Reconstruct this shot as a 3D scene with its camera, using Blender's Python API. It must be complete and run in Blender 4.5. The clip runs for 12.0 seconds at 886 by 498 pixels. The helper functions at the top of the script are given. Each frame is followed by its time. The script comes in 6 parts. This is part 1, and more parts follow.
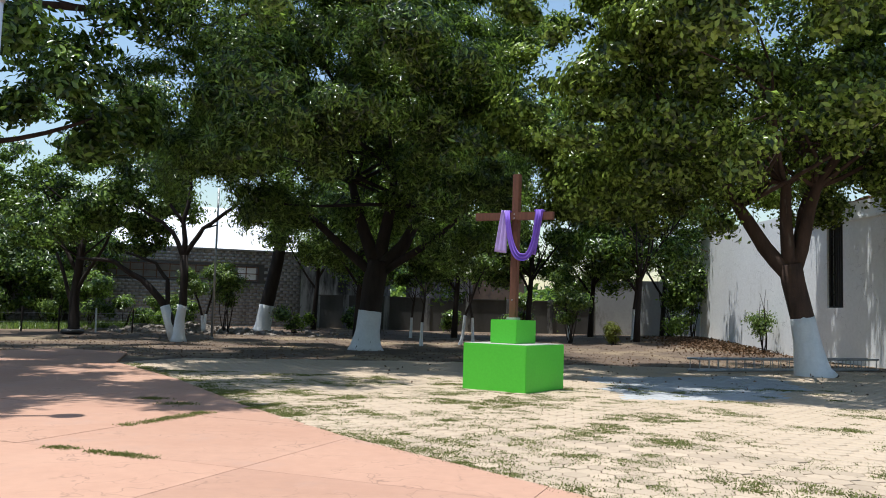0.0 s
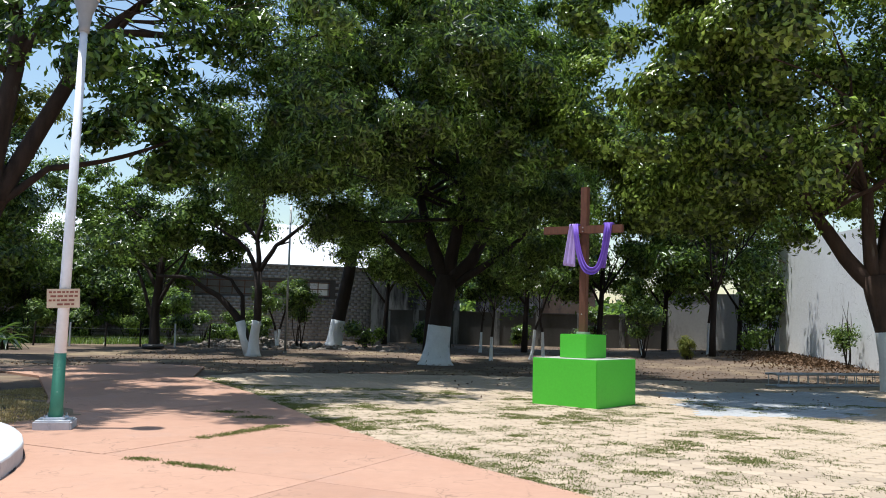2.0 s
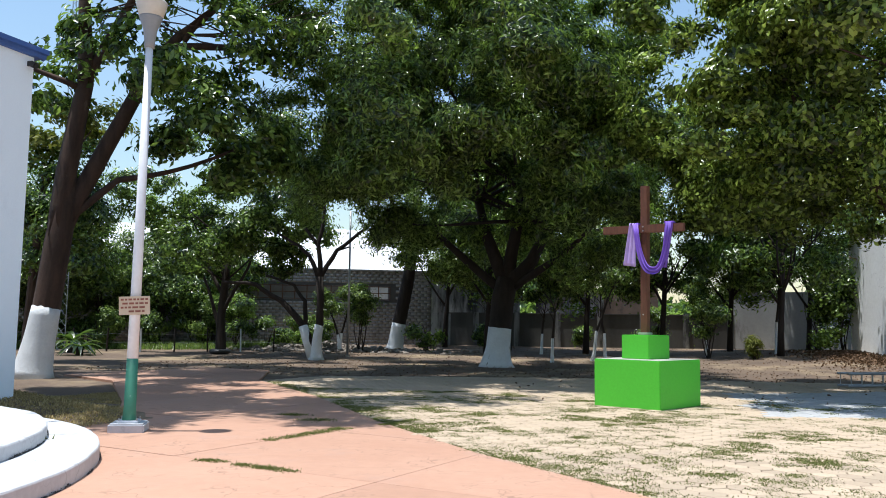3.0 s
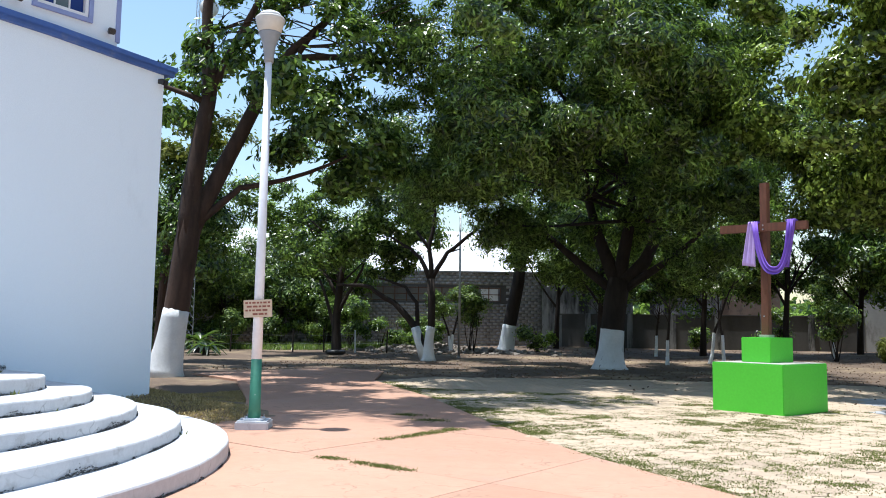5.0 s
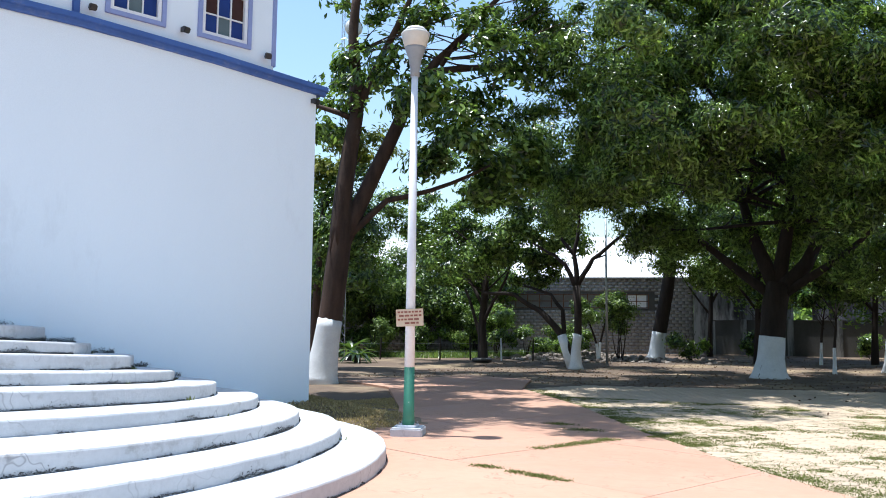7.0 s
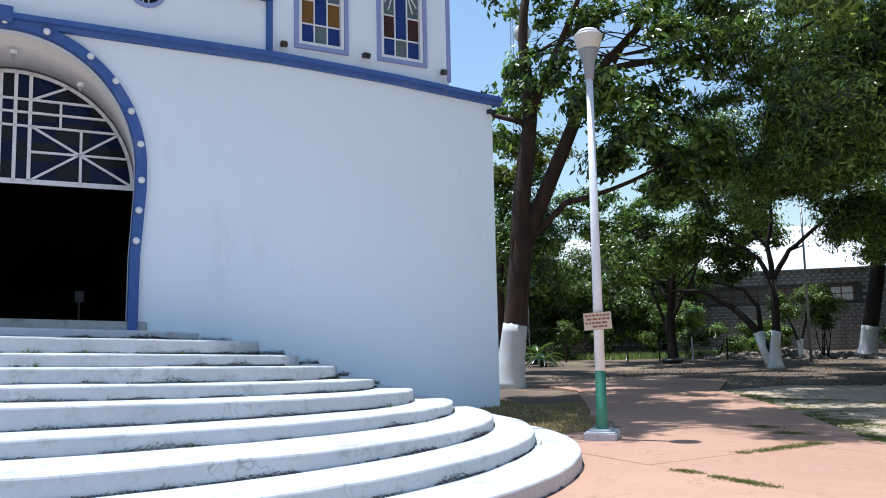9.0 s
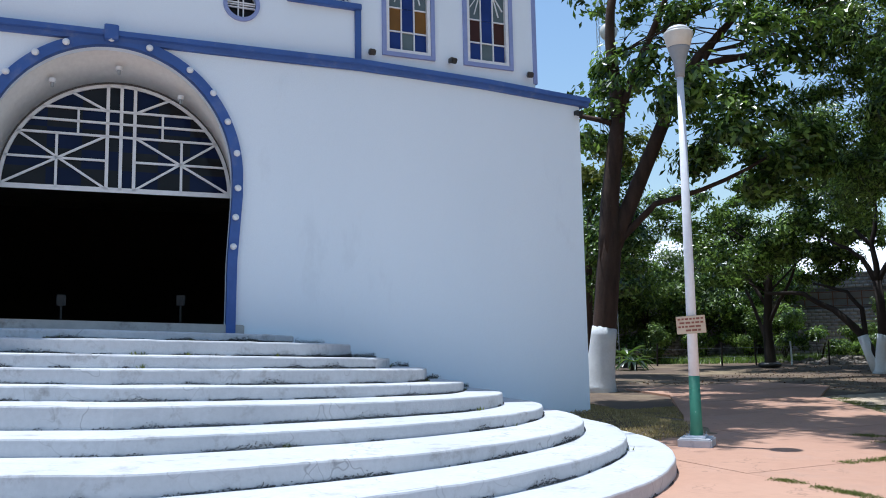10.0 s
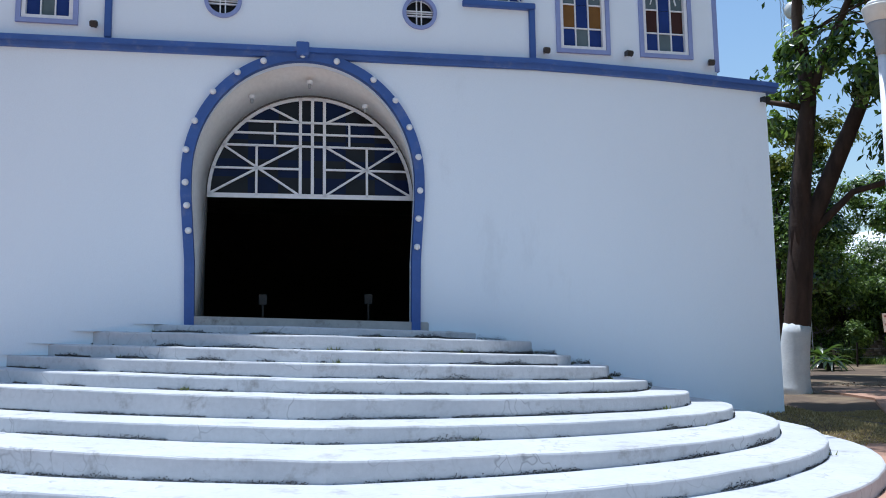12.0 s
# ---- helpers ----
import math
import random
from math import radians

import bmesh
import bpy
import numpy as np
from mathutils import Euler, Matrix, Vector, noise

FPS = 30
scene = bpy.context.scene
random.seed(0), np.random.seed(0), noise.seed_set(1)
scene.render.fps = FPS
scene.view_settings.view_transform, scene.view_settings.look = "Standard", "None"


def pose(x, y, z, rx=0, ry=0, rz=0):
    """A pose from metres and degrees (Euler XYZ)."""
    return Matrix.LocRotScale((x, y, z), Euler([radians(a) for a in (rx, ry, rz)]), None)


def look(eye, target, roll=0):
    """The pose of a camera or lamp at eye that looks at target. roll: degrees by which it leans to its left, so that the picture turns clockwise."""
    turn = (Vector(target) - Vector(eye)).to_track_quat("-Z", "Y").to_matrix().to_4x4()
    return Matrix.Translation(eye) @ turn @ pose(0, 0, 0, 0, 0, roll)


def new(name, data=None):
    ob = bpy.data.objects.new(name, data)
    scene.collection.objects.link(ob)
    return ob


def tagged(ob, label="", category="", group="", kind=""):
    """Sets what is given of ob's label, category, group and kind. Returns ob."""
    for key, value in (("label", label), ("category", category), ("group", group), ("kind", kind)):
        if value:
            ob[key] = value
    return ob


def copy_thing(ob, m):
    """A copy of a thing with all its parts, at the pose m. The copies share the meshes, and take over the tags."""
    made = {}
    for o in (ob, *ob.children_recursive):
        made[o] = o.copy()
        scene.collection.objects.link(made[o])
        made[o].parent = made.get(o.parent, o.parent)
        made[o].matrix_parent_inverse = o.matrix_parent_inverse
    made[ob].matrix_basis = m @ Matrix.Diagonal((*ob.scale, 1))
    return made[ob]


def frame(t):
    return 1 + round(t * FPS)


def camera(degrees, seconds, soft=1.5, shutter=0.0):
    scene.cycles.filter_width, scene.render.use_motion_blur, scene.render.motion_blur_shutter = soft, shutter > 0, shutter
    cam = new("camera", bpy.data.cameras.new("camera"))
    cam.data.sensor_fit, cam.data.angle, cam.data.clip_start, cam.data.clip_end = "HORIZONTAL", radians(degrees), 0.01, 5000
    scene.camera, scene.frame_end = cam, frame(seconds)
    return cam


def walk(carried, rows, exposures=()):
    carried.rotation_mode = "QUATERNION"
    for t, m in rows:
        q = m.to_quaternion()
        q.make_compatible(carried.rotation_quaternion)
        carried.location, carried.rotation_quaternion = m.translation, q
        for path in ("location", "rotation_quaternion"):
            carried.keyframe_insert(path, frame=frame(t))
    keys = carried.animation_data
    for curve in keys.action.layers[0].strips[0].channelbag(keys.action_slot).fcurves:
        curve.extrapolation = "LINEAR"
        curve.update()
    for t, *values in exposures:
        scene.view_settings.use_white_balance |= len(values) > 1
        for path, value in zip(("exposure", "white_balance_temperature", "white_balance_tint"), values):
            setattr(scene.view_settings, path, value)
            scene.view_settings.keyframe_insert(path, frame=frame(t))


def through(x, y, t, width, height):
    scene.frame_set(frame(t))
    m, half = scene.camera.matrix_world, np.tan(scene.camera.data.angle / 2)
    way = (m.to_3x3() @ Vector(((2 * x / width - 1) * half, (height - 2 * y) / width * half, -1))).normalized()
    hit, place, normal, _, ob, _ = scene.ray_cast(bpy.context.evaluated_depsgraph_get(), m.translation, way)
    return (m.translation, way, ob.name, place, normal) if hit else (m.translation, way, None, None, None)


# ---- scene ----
cam = camera(56.8, 12.0, soft=1.0)
walk(cam, [
    (0.0, pose(-0.002, 0.224, 1.467, 94.441, -1.627, 0.000)),
    (0.5, pose(0.006, 0.209, 1.472, 94.808, -1.675, 0.762)),
    (1.0, pose(0.001, 0.210, 1.475, 95.075, -1.594, 1.900)),
    (1.5, pose(0.013, 0.192, 1.470, 95.231, -1.540, 3.505)),
    (2.0, pose(0.029, 0.190, 1.472, 95.315, -1.432, 4.883)),
    (2.5, pose(0.038, 0.144, 1.473, 95.412, -1.048, 7.074)),
    (3.0, pose(0.045, 0.144, 1.470, 95.409, -0.773, 9.092)),
    (5.0, pose(0.043, 0.051, 1.486, 95.378, -0.816, 16.758)),
    (5.5, pose(0.036, 0.028, 1.486, 95.423, -0.897, 19.002)),
    (6.0, pose(-0.003, 0.024, 1.486, 95.459, -0.968, 21.090)),
    (6.5, pose(-0.025, 0.012, 1.498, 95.529, -0.943, 23.870)),
    (7.0, pose(-0.042, 0.033, 1.490, 95.807, -0.524, 26.751)),
    (9.0, pose(-0.035, -0.114, 1.520, 96.122, 1.260, 39.438)),
    (9.5, pose(-0.033, -0.127, 1.530, 96.297, 1.283, 42.785)),
    (10.0, pose(-0.031, -0.161, 1.538, 96.394, 1.074, 45.469)),
    (10.5, pose(-0.015, -0.205, 1.537, 96.514, 0.870, 48.453)),
    (11.0, pose(0.001, -0.244, 1.542, 96.506, 0.825, 51.236)),
    (11.5, pose(-0.019, -0.286, 1.544, 96.572, 0.984, 54.674)),
    (12.0, pose(-0.010, -0.323, 1.532, 96.434, 0.859, 57.482)),
], exposures=[(0.0, 0.3, 6080, 8), (3.0, 0.42, 6030, 8), (5.5, 0.66, 5920, 8), (7.0, 0.72, 5860, 8), (9.0, 0.33, 5690, 8), (10.5, 0.13, 5600, 8), (12.0, 0.1, 5560, 8)])

# ---- world and sun ----
SUN_FROM = Vector((-1.0, -0.3, 5.6)).normalized()
SUN_ELEV = math.asin(SUN_FROM.z)
SUN_AZ = math.atan2(SUN_FROM.x, SUN_FROM.y)
world = bpy.data.worlds.new("sky")
scene.world = world
world.use_nodes = True
wn = world.node_tree
sky = wn.nodes.new("ShaderNodeTexSky")
sky.sky_type = "NISHITA"
sky.sun_disc = False
sky.sun_elevation = SUN_ELEV
sky.sun_rotation = SUN_AZ
sky.air_density, sky.dust_density, sky.ozone_density = 1.5, 0.7, 1.0
wn.nodes["Background"].inputs["Strength"].default_value = 0.122
wn.links.new(sky.outputs["Color"], wn.nodes["Background"].inputs["Color"])
sun_data = bpy.data.lights.new("sun", "SUN")
sun_data.energy, sun_data.angle, sun_data.color = 4.8, radians(0.53), (1.0, 0.96, 0.9)
sun = new("sun", sun_data)
sun.matrix_world = look(SUN_FROM * 60, (0, 0, 0))


# ---- materials ----
def ramp_mix(nt, fac, c0, c1, lo=0.3, hi=0.7):
    r = nt.nodes.new("ShaderNodeValToRGB")
    r.color_ramp.elements[0].position, r.color_ramp.elements[1].position = lo, hi
    r.color_ramp.elements[0].color, r.color_ramp.elements[1].color = (*c0, 1), (*c1, 1)
    nt.links.new(fac, r.inputs[0])
    return r.outputs[0]


def mixed(nt, fac, a, b):
    m = nt.nodes.new("ShaderNodeMix")
    m.data_type = "RGBA"
    for sock, val in ((m.inputs[0], fac), (m.inputs[6], a), (m.inputs[7], b)):
        if isinstance(val, (int, float)):
            sock.default_value = val
        elif isinstance(val, tuple):
            sock.default_value = (*val, 1)
        else:
            nt.links.new(val, sock)
    return m.outputs[2]


def noise_of(nt, scale, detail=6, rough=0.6, stretch=(1, 1, 1), local=False):
    co = nt.nodes.new("ShaderNodeTexCoord") if local else nt.nodes.new("ShaderNodeNewGeometry")
    mp = nt.nodes.new("ShaderNodeMapping")
    mp.inputs["Scale"].default_value = stretch
    nt.links.new(co.outputs["Object"] if local else co.outputs["Position"], mp.inputs["Vector"])
    n = nt.nodes.new("ShaderNodeTexNoise")
    n.inputs["Scale"].default_value, n.inputs["Detail"].default_value, n.inputs["Roughness"].default_value = scale, detail, rough
    nt.links.new(mp.outputs[0], n.inputs["Vector"])
    return n.outputs["Fac"]


def surface(name, base, vary=None, rough=0.7, metal=0.0, scale=0.6, fine=14.0, bump=0.15, stain=None, stain_scale=1.2,
            stain_lo=0.55, stain_hi=0.72, stretch=(1, 1, 1), random_tint=0.0, spec=0.4, cracks=0.0, crack_width=0.012):
    """A painted or mineral surface: broad variation, fine grain, stains with a shape of their own, small relief."""
    m = bpy.data.materials.new(name)
    m.use_nodes = True
    nt = m.node_tree
    b = nt.nodes["Principled BSDF"]
    vary = vary or tuple(c * 0.8 for c in base)
    col = ramp_mix(nt, noise_of(nt, scale, stretch=stretch), vary, base, 0.3, 0.65)
    col = mixed(nt, 0.25, col, ramp_mix(nt, noise_of(nt, fine, 4), tuple(c * 0.75 for c in base), tuple(min(1, c * 1.12) for c in base)))
    if stain:
        f = ramp_mix(nt, noise_of(nt, stain_scale, 8, 0.7, stretch), (0, 0, 0), (1, 1, 1), stain_lo, stain_hi)
        col = mixed(nt, f, col, stain)
    if random_tint:
        info = nt.nodes.new("ShaderNodeObjectInfo")
        col = mixed(nt, random_tint, col, ramp_mix(nt, info.outputs["Random"], tuple(c * 0.45 for c in base), tuple(min(1, c * 1.35) for c in base), 0, 1))
    if cracks:
        geo = nt.nodes.new("ShaderNodeNewGeometry")
        warp = nt.nodes.new("ShaderNodeVectorMath")
        warp.operation = "ADD"
        wob = nt.nodes.new("ShaderNodeTexNoise")
        wob.inputs["Scale"].default_value = 2.5
        nt.links.new(geo.outputs["Position"], wob.inputs["Vector"])
        nt.links.new(geo.outputs["Position"], warp.inputs[0])
        nt.links.new(wob.outputs["Color"], warp.inputs[1])
        vor = nt.nodes.new("ShaderNodeTexVoronoi")
        vor.feature = "DISTANCE_TO_EDGE"
        vor.inputs["Scale"].default_value = cracks
        nt.links.new(warp.outputs[0], vor.inputs["Vector"])
        line = ramp_mix(nt, vor.outputs["Distance"], (1, 1, 1), (0, 0, 0), 0.0, crack_width)
        gate = ramp_mix(nt, noise_of(nt, 0.9, 3), (0, 0, 0), (0.75, 0.75, 0.75), 0.45, 0.6)
        both = mixed(nt, line, (0, 0, 0), gate)
        col = mixed(nt, both, col, tuple(c * 0.45 for c in base))
    nt.links.new(col, b.inputs["Base Color"])
    b.inputs["Roughness"].default_value, b.inputs["Metallic"].default_value = rough, metal
    b.inputs["Specular IOR Level"].default_value = spec
    if bump:
        bp = nt.nodes.new("ShaderNodeBump")
        bp.inputs["Strength"].default_value, bp.inputs["Distance"].default_value = bump, 0.02
        nt.links.new(noise_of(nt, fine, 8, 0.7), bp.inputs["Height"])
        nt.links.new(bp.outputs[0], b.inputs["Normal"])
    return m


def leaf_material(name, dark, light, rough=0.42, through=0.25, gloss=0.4):
    m = bpy.data.materials.new(name)
    m.use_nodes = True
    nt = m.node_tree
    b = nt.nodes["Principled BSDF"]
    geo = nt.nodes.new("ShaderNodeNewGeometry")
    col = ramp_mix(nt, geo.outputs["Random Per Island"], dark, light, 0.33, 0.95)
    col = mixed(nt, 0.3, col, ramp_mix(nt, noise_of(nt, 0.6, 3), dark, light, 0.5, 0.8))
    nt.links.new(col, b.inputs["Base Color"])
    b.inputs["Roughness"].default_value = rough
    b.inputs["Specular IOR Level"].default_value = gloss
    tr = nt.nodes.new("ShaderNodeBsdfTranslucent")
    nt.links.new(mixed(nt, 0.25, col, (min(0.6, light[0] * 1.3), min(0.75, light[1] * 1.6), light[2])), tr.inputs["Color"])
    mx = nt.nodes.new("ShaderNodeMixShader")
    mx.inputs[0].default_value = through
    nt.links.new(b.outputs[0], mx.inputs[1])
    nt.links.new(tr.outputs[0], mx.inputs[2])
    nt.links.new(mx.outputs[0], nt.nodes["Material Output"].inputs["Surface"])
    return m


WHITE_WALL = surface("white_wall_paint", (0.81, 0.87, 0.92), (0.76, 0.83, 0.89), 0.75, scale=0.35, fine=80, bump=0.02, stain=(0.6, 0.64, 0.68), stain_scale=0.5, stain_lo=0.62, stain_hi=0.85, stretch=(1, 1, 0.4))
STEP_WHITE = surface("step_white_paint", (0.57, 0.575, 0.59), (0.47, 0.48, 0.5), 0.7, scale=0.9, fine=16, bump=0.3, stain=(0.22, 0.2, 0.185), stain_scale=3.2, stain_lo=0.56, stain_hi=0.8, cracks=1.1, crack_width=0.014)
SOFFIT = surface("soffit_paint", (0.72, 0.7, 0.66), (0.64, 0.62, 0.58), 0.8, scale=1.0)
BLUE_TRIM = surface("blue_trim_paint", (0.055, 0.12, 0.36), (0.045, 0.095, 0.28), 0.55, scale=1.5, stain=(0.13, 0.17, 0.33), stain_scale=3)
LILAC_TRIM = surface("lilac_trim_paint", (0.28, 0.33, 0.58), (0.24, 0.29, 0.5), 0.6, scale=2)
WHITE_METAL = surface("white_enamel", (0.8, 0.8, 0.8), (0.74, 0.74, 0.74), 0.4, scale=3, bump=0.04)
GREEN_PAINT = surface("bright_green_paint", (0.11, 0.58, 0.04), (0.095, 0.52, 0.035), 0.5, scale=0.8, fine=25, bump=0.08)
POST_GREEN = surface("post_green_paint", (0.07, 0.27, 0.17), (0.06, 0.22, 0.14), 0.5, scale=3, stain=(0.5, 0.55, 0.5), stain_scale=6, stain_lo=0.66, stain_hi=0.72)
POST_WHITE = surface("post_white_paint", (0.8, 0.8, 0.82), (0.72, 0.72, 0.75), 0.45, scale=2)
LAMP_GREY = surface("lamp_grey", (0.3, 0.31, 0.32), (0.24, 0.25, 0.26), 0.5, scale=4)
LAMP_BOWL = surface("lamp_bowl", (0.62, 0.6, 0.55), (0.55, 0.53, 0.48), 0.35, scale=4, bump=0.03)
CROSS_WOOD = surface("stained_wood", (0.15, 0.06, 0.033), (0.085, 0.034, 0.02), 0.55, scale=6, fine=30, stretch=(3, 3, 0.5), bump=0.15)
CLOTH = surface("purple_cloth", (0.2, 0.1, 0.52), (0.16, 0.07, 0.42), 0.6, scale=5, bump=0.05)
CLOTH_PALE = surface("pale_purple_cloth", (0.5, 0.36, 0.72), (0.42, 0.29, 0.62), 0.6, scale=5, bump=0.05)
BARK = surface("bark", (0.035, 0.025, 0.02), (0.014, 0.01, 0.008), 0.9, scale=4, fine=12, stretch=(1.5, 1.5, 0.35), bump=0.9)
BARK_RED = surface("bark_reddish", (0.085, 0.05, 0.036), (0.026, 0.017, 0.013), 0.9, scale=3, fine=10, stretch=(1.5, 1.5, 0.35), bump=0.9, stain=(0.15, 0.125, 0.1), stain_scale=2.5, stain_lo=0.62, stain_hi=0.75)
WHITEWASH = surface("whitewash", (0.76, 0.78, 0.8), (0.66, 0.68, 0.7), 0.85, scale=3, fine=14, bump=0.5, stain=(0.3, 0.28, 0.25), stain_scale=2.5, stain_lo=0.7, stain_hi=0.85)
DIRT = surface("dirt", (0.15, 0.105, 0.072), (0.085, 0.06, 0.043), 0.95, scale=0.35, fine=9, bump=0.6, stain=(0.3, 0.225, 0.135), stain_scale=0.25, stain_lo=0.5, stain_hi=0.66)
TERRACOTTA = surface("stamped_terracotta_concrete", (0.465, 0.275, 0.19), (0.395, 0.215, 0.143), 0.8, scale=0.45, fine=6, bump=0.35, stain=(0.4, 0.26, 0.2), stain_scale=0.7, stain_lo=0.55, stain_hi=0.75, random_tint=0.12, cracks=1.6, crack_width=0.02)
PAVER = surface("concrete_paver", (0.47, 0.37, 0.265), (0.38, 0.29, 0.205), 0.9, scale=1.1, fine=20, bump=0.35, stain=(0.3, 0.25, 0.19), stain_scale=0.8, stain_lo=0.58, stain_hi=0.75, random_tint=0.3)
SAND = surface("joint_sand", (0.36, 0.29, 0.21), (0.28, 0.22, 0.16), 0.95, scale=0.8, fine=14, bump=0.5)
BLOCK_WALL = surface("weathered_block_wall", (0.36, 0.345, 0.33), (0.17, 0.165, 0.16), 0.9, scale=0.5, fine=8, bump=0.5, stain=(0.045, 0.043, 0.042), stain_scale=0.8, stain_lo=0.5, stain_hi=0.68, stretch=(1, 1, 0.35), random_tint=0.25)
LIME_WALL = surface("lime_plaster", (0.88, 0.885, 0.89), (0.82, 0.825, 0.83), 0.9, scale=0.8, fine=7, bump=0.5, stain=(0.4, 0.38, 0.35), stain_scale=1.2, stain_lo=0.6, stain_hi=0.85, stretch=(1, 1, 0.35), cracks=0.9)
GREY_WALL = surface("grey_plaster", (0.4, 0.4, 0.4), (0.3, 0.3, 0.3), 0.9, scale=0.8, fine=8, bump=0.5, stain=(0.16, 0.15, 0.14), stain_scale=1.0, stretch=(1, 1, 0.4))
# soot, with the deep shade under the trees put into the same grey
DARK_WALL = surface("soot_and_shade_wall", (0.12, 0.116, 0.11), (0.045, 0.043, 0.041), 0.9, scale=0.6, fine=8, bump=0.4, stretch=(1, 1, 0.3))
ROOF_WHITE = surface("white_sheet_roof", (0.82, 0.82, 0.82), (0.76, 0.76, 0.76), 0.5, scale=0.3, bump=0.05)
# near-black base colour: the rooms' darkness is put into the plaster
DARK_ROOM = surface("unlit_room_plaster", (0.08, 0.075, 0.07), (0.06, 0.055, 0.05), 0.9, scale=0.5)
RUST = surface("rusty_iron", (0.2, 0.1, 0.06), (0.12, 0.06, 0.04), 0.8, scale=5)
STEEL = surface("galvanised_steel", (0.42, 0.43, 0.44), (0.33, 0.34, 0.35), 0.45, 0.7, scale=6, bump=0.05)
BLACK_PLASTIC = surface("black_plastic", (0.03, 0.03, 0.032), (0.02, 0.02, 0.022), 0.4, scale=8)
SIGN_BOARD = surface("sign_board", (0.62, 0.5, 0.36), (0.52, 0.38, 0.25), 0.6, scale=4, stain=(0.45, 0.2, 0.1), stain_scale=6, stain_lo=0.58, stain_hi=0.7)
SIGN_INK = surface("sign_ink", (0.28, 0.09, 0.06), (0.2, 0.07, 0.05), 0.6, scale=6)
BROWN_BLOCK = surface("brown_block", (0.2, 0.145, 0.11), (0.12, 0.085, 0.065), 0.9, scale=1.2, stain=(0.1, 0.08, 0.07), stain_scale=2)
RUBBLE = surface("dusty_rubble", (0.27, 0.235, 0.2), (0.15, 0.125, 0.105), 0.95, scale=1.5, stain=(0.1, 0.08, 0.065), stain_scale=2)
STREAKED = surface("streaked_plaster", (0.36, 0.36, 0.36), (0.16, 0.16, 0.16), 0.9, scale=1.3, fine=8, bump=0.5, stain=(0.04, 0.04, 0.04), stain_scale=1.4, stain_lo=0.46, stain_hi=0.6, stretch=(1, 1, 0.16))
CONCRETE = surface("bare_concrete", (0.45, 0.43, 0.4), (0.34, 0.32, 0.3), 0.9, scale=2, stain=(0.2, 0.18, 0.16), stain_scale=3)
TILE = surface("clay_roof_tile", (0.28, 0.14, 0.09), (0.16, 0.085, 0.06), 0.85, scale=2, random_tint=0.4)
# cool skylight on the shaded pavers, put into the paver colour
SKYLIT_PAVER = surface("skylit_shade_paver", (0.45, 0.45, 0.45), (0.36, 0.36, 0.36), 0.9, scale=1.4, random_tint=0.2)


def glass_material(name, tint, rough=0.08):
    m = bpy.data.materials.new(name)
    m.use_nodes = True
    b = m.node_tree.nodes["Principled BSDF"]
    nt = m.node_tree
    nt.links.new(ramp_mix(nt, noise_of(nt, 2.5, 3), tuple(c * 0.75 for c in tint), tint), b.inputs["Base Color"])
    b.inputs["Roughness"].default_value = rough
    b.inputs["Specular IOR Level"].default_value = 0.12
    return m


GLASS_BLUE = glass_material("blue_stained_glass", (0.025, 0.05, 0.2))
GLASS_AMBER = glass_material("amber_stained_glass", (0.2, 0.1, 0.025))
GLASS_BROWN = glass_material("brown_stained_glass", (0.06, 0.025, 0.018))
GLASS_GREY = glass_material("grey_green_glass", (0.13, 0.17, 0.18))
GLASS_DARK = glass_material("smoky_glass", (0.02, 0.021, 0.024))
GLASS_NAVY = glass_material("navy_glass", (0.008, 0.014, 0.05))

# near-black to bright leaf tones also carry inner crown shade and sunlit specks
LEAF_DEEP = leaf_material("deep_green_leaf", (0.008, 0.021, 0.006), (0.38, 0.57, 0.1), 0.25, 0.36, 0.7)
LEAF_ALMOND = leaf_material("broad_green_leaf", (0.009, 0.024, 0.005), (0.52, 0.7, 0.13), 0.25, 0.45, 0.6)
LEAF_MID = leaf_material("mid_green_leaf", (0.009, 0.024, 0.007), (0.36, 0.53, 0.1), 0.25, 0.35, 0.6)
LEAF_FRESH = leaf_material("fresh_green_leaf", (0.02, 0.048, 0.01), (0.32, 0.43, 0.09), 0.35, 0.32, 0.4)
LEAF_YELLOW = leaf_material("yellow_green_leaf", (0.1, 0.13, 0.02), (0.3, 0.3, 0.06), 0.5, 0.35, 0.3)
GRASS_GREEN = leaf_material("grass_blade", (0.085, 0.1, 0.025), (0.24, 0.25, 0.08), 0.7, 0.25, 0.15)
GRASS_DRY = leaf_material("dry_grass_blade", (0.3, 0.22, 0.1), (0.55, 0.43, 0.21), 0.8, 0.2, 0.1)
DRY_LEAF = leaf_material("fallen_dry_leaf", (0.08, 0.048, 0.028), (0.24, 0.145, 0.085), 0.7, 0.1, 0.15)


# ---- building helpers ----
def part(name, bm, material, parent=None, label="", smooth=False):
    me = bpy.data.meshes.new(name)
    bmesh.ops.recalc_face_normals(bm, faces=bm.faces)
    bm.to_mesh(me)
    bm.free()
    if smooth:
        me.polygons.foreach_set("use_smooth", [True] * len(me.polygons))
    me.materials.append(material)
    ob = new(name, me)
    ob.parent = parent
    if label:
        ob["label"] = label
    return ob


def thing(name, m, label, category, group="", kind=""):
    ob = new(name)
    ob.empty_display_size = 0.2
    ob.matrix_world = m
    return tagged(ob, label, category, group, kind)


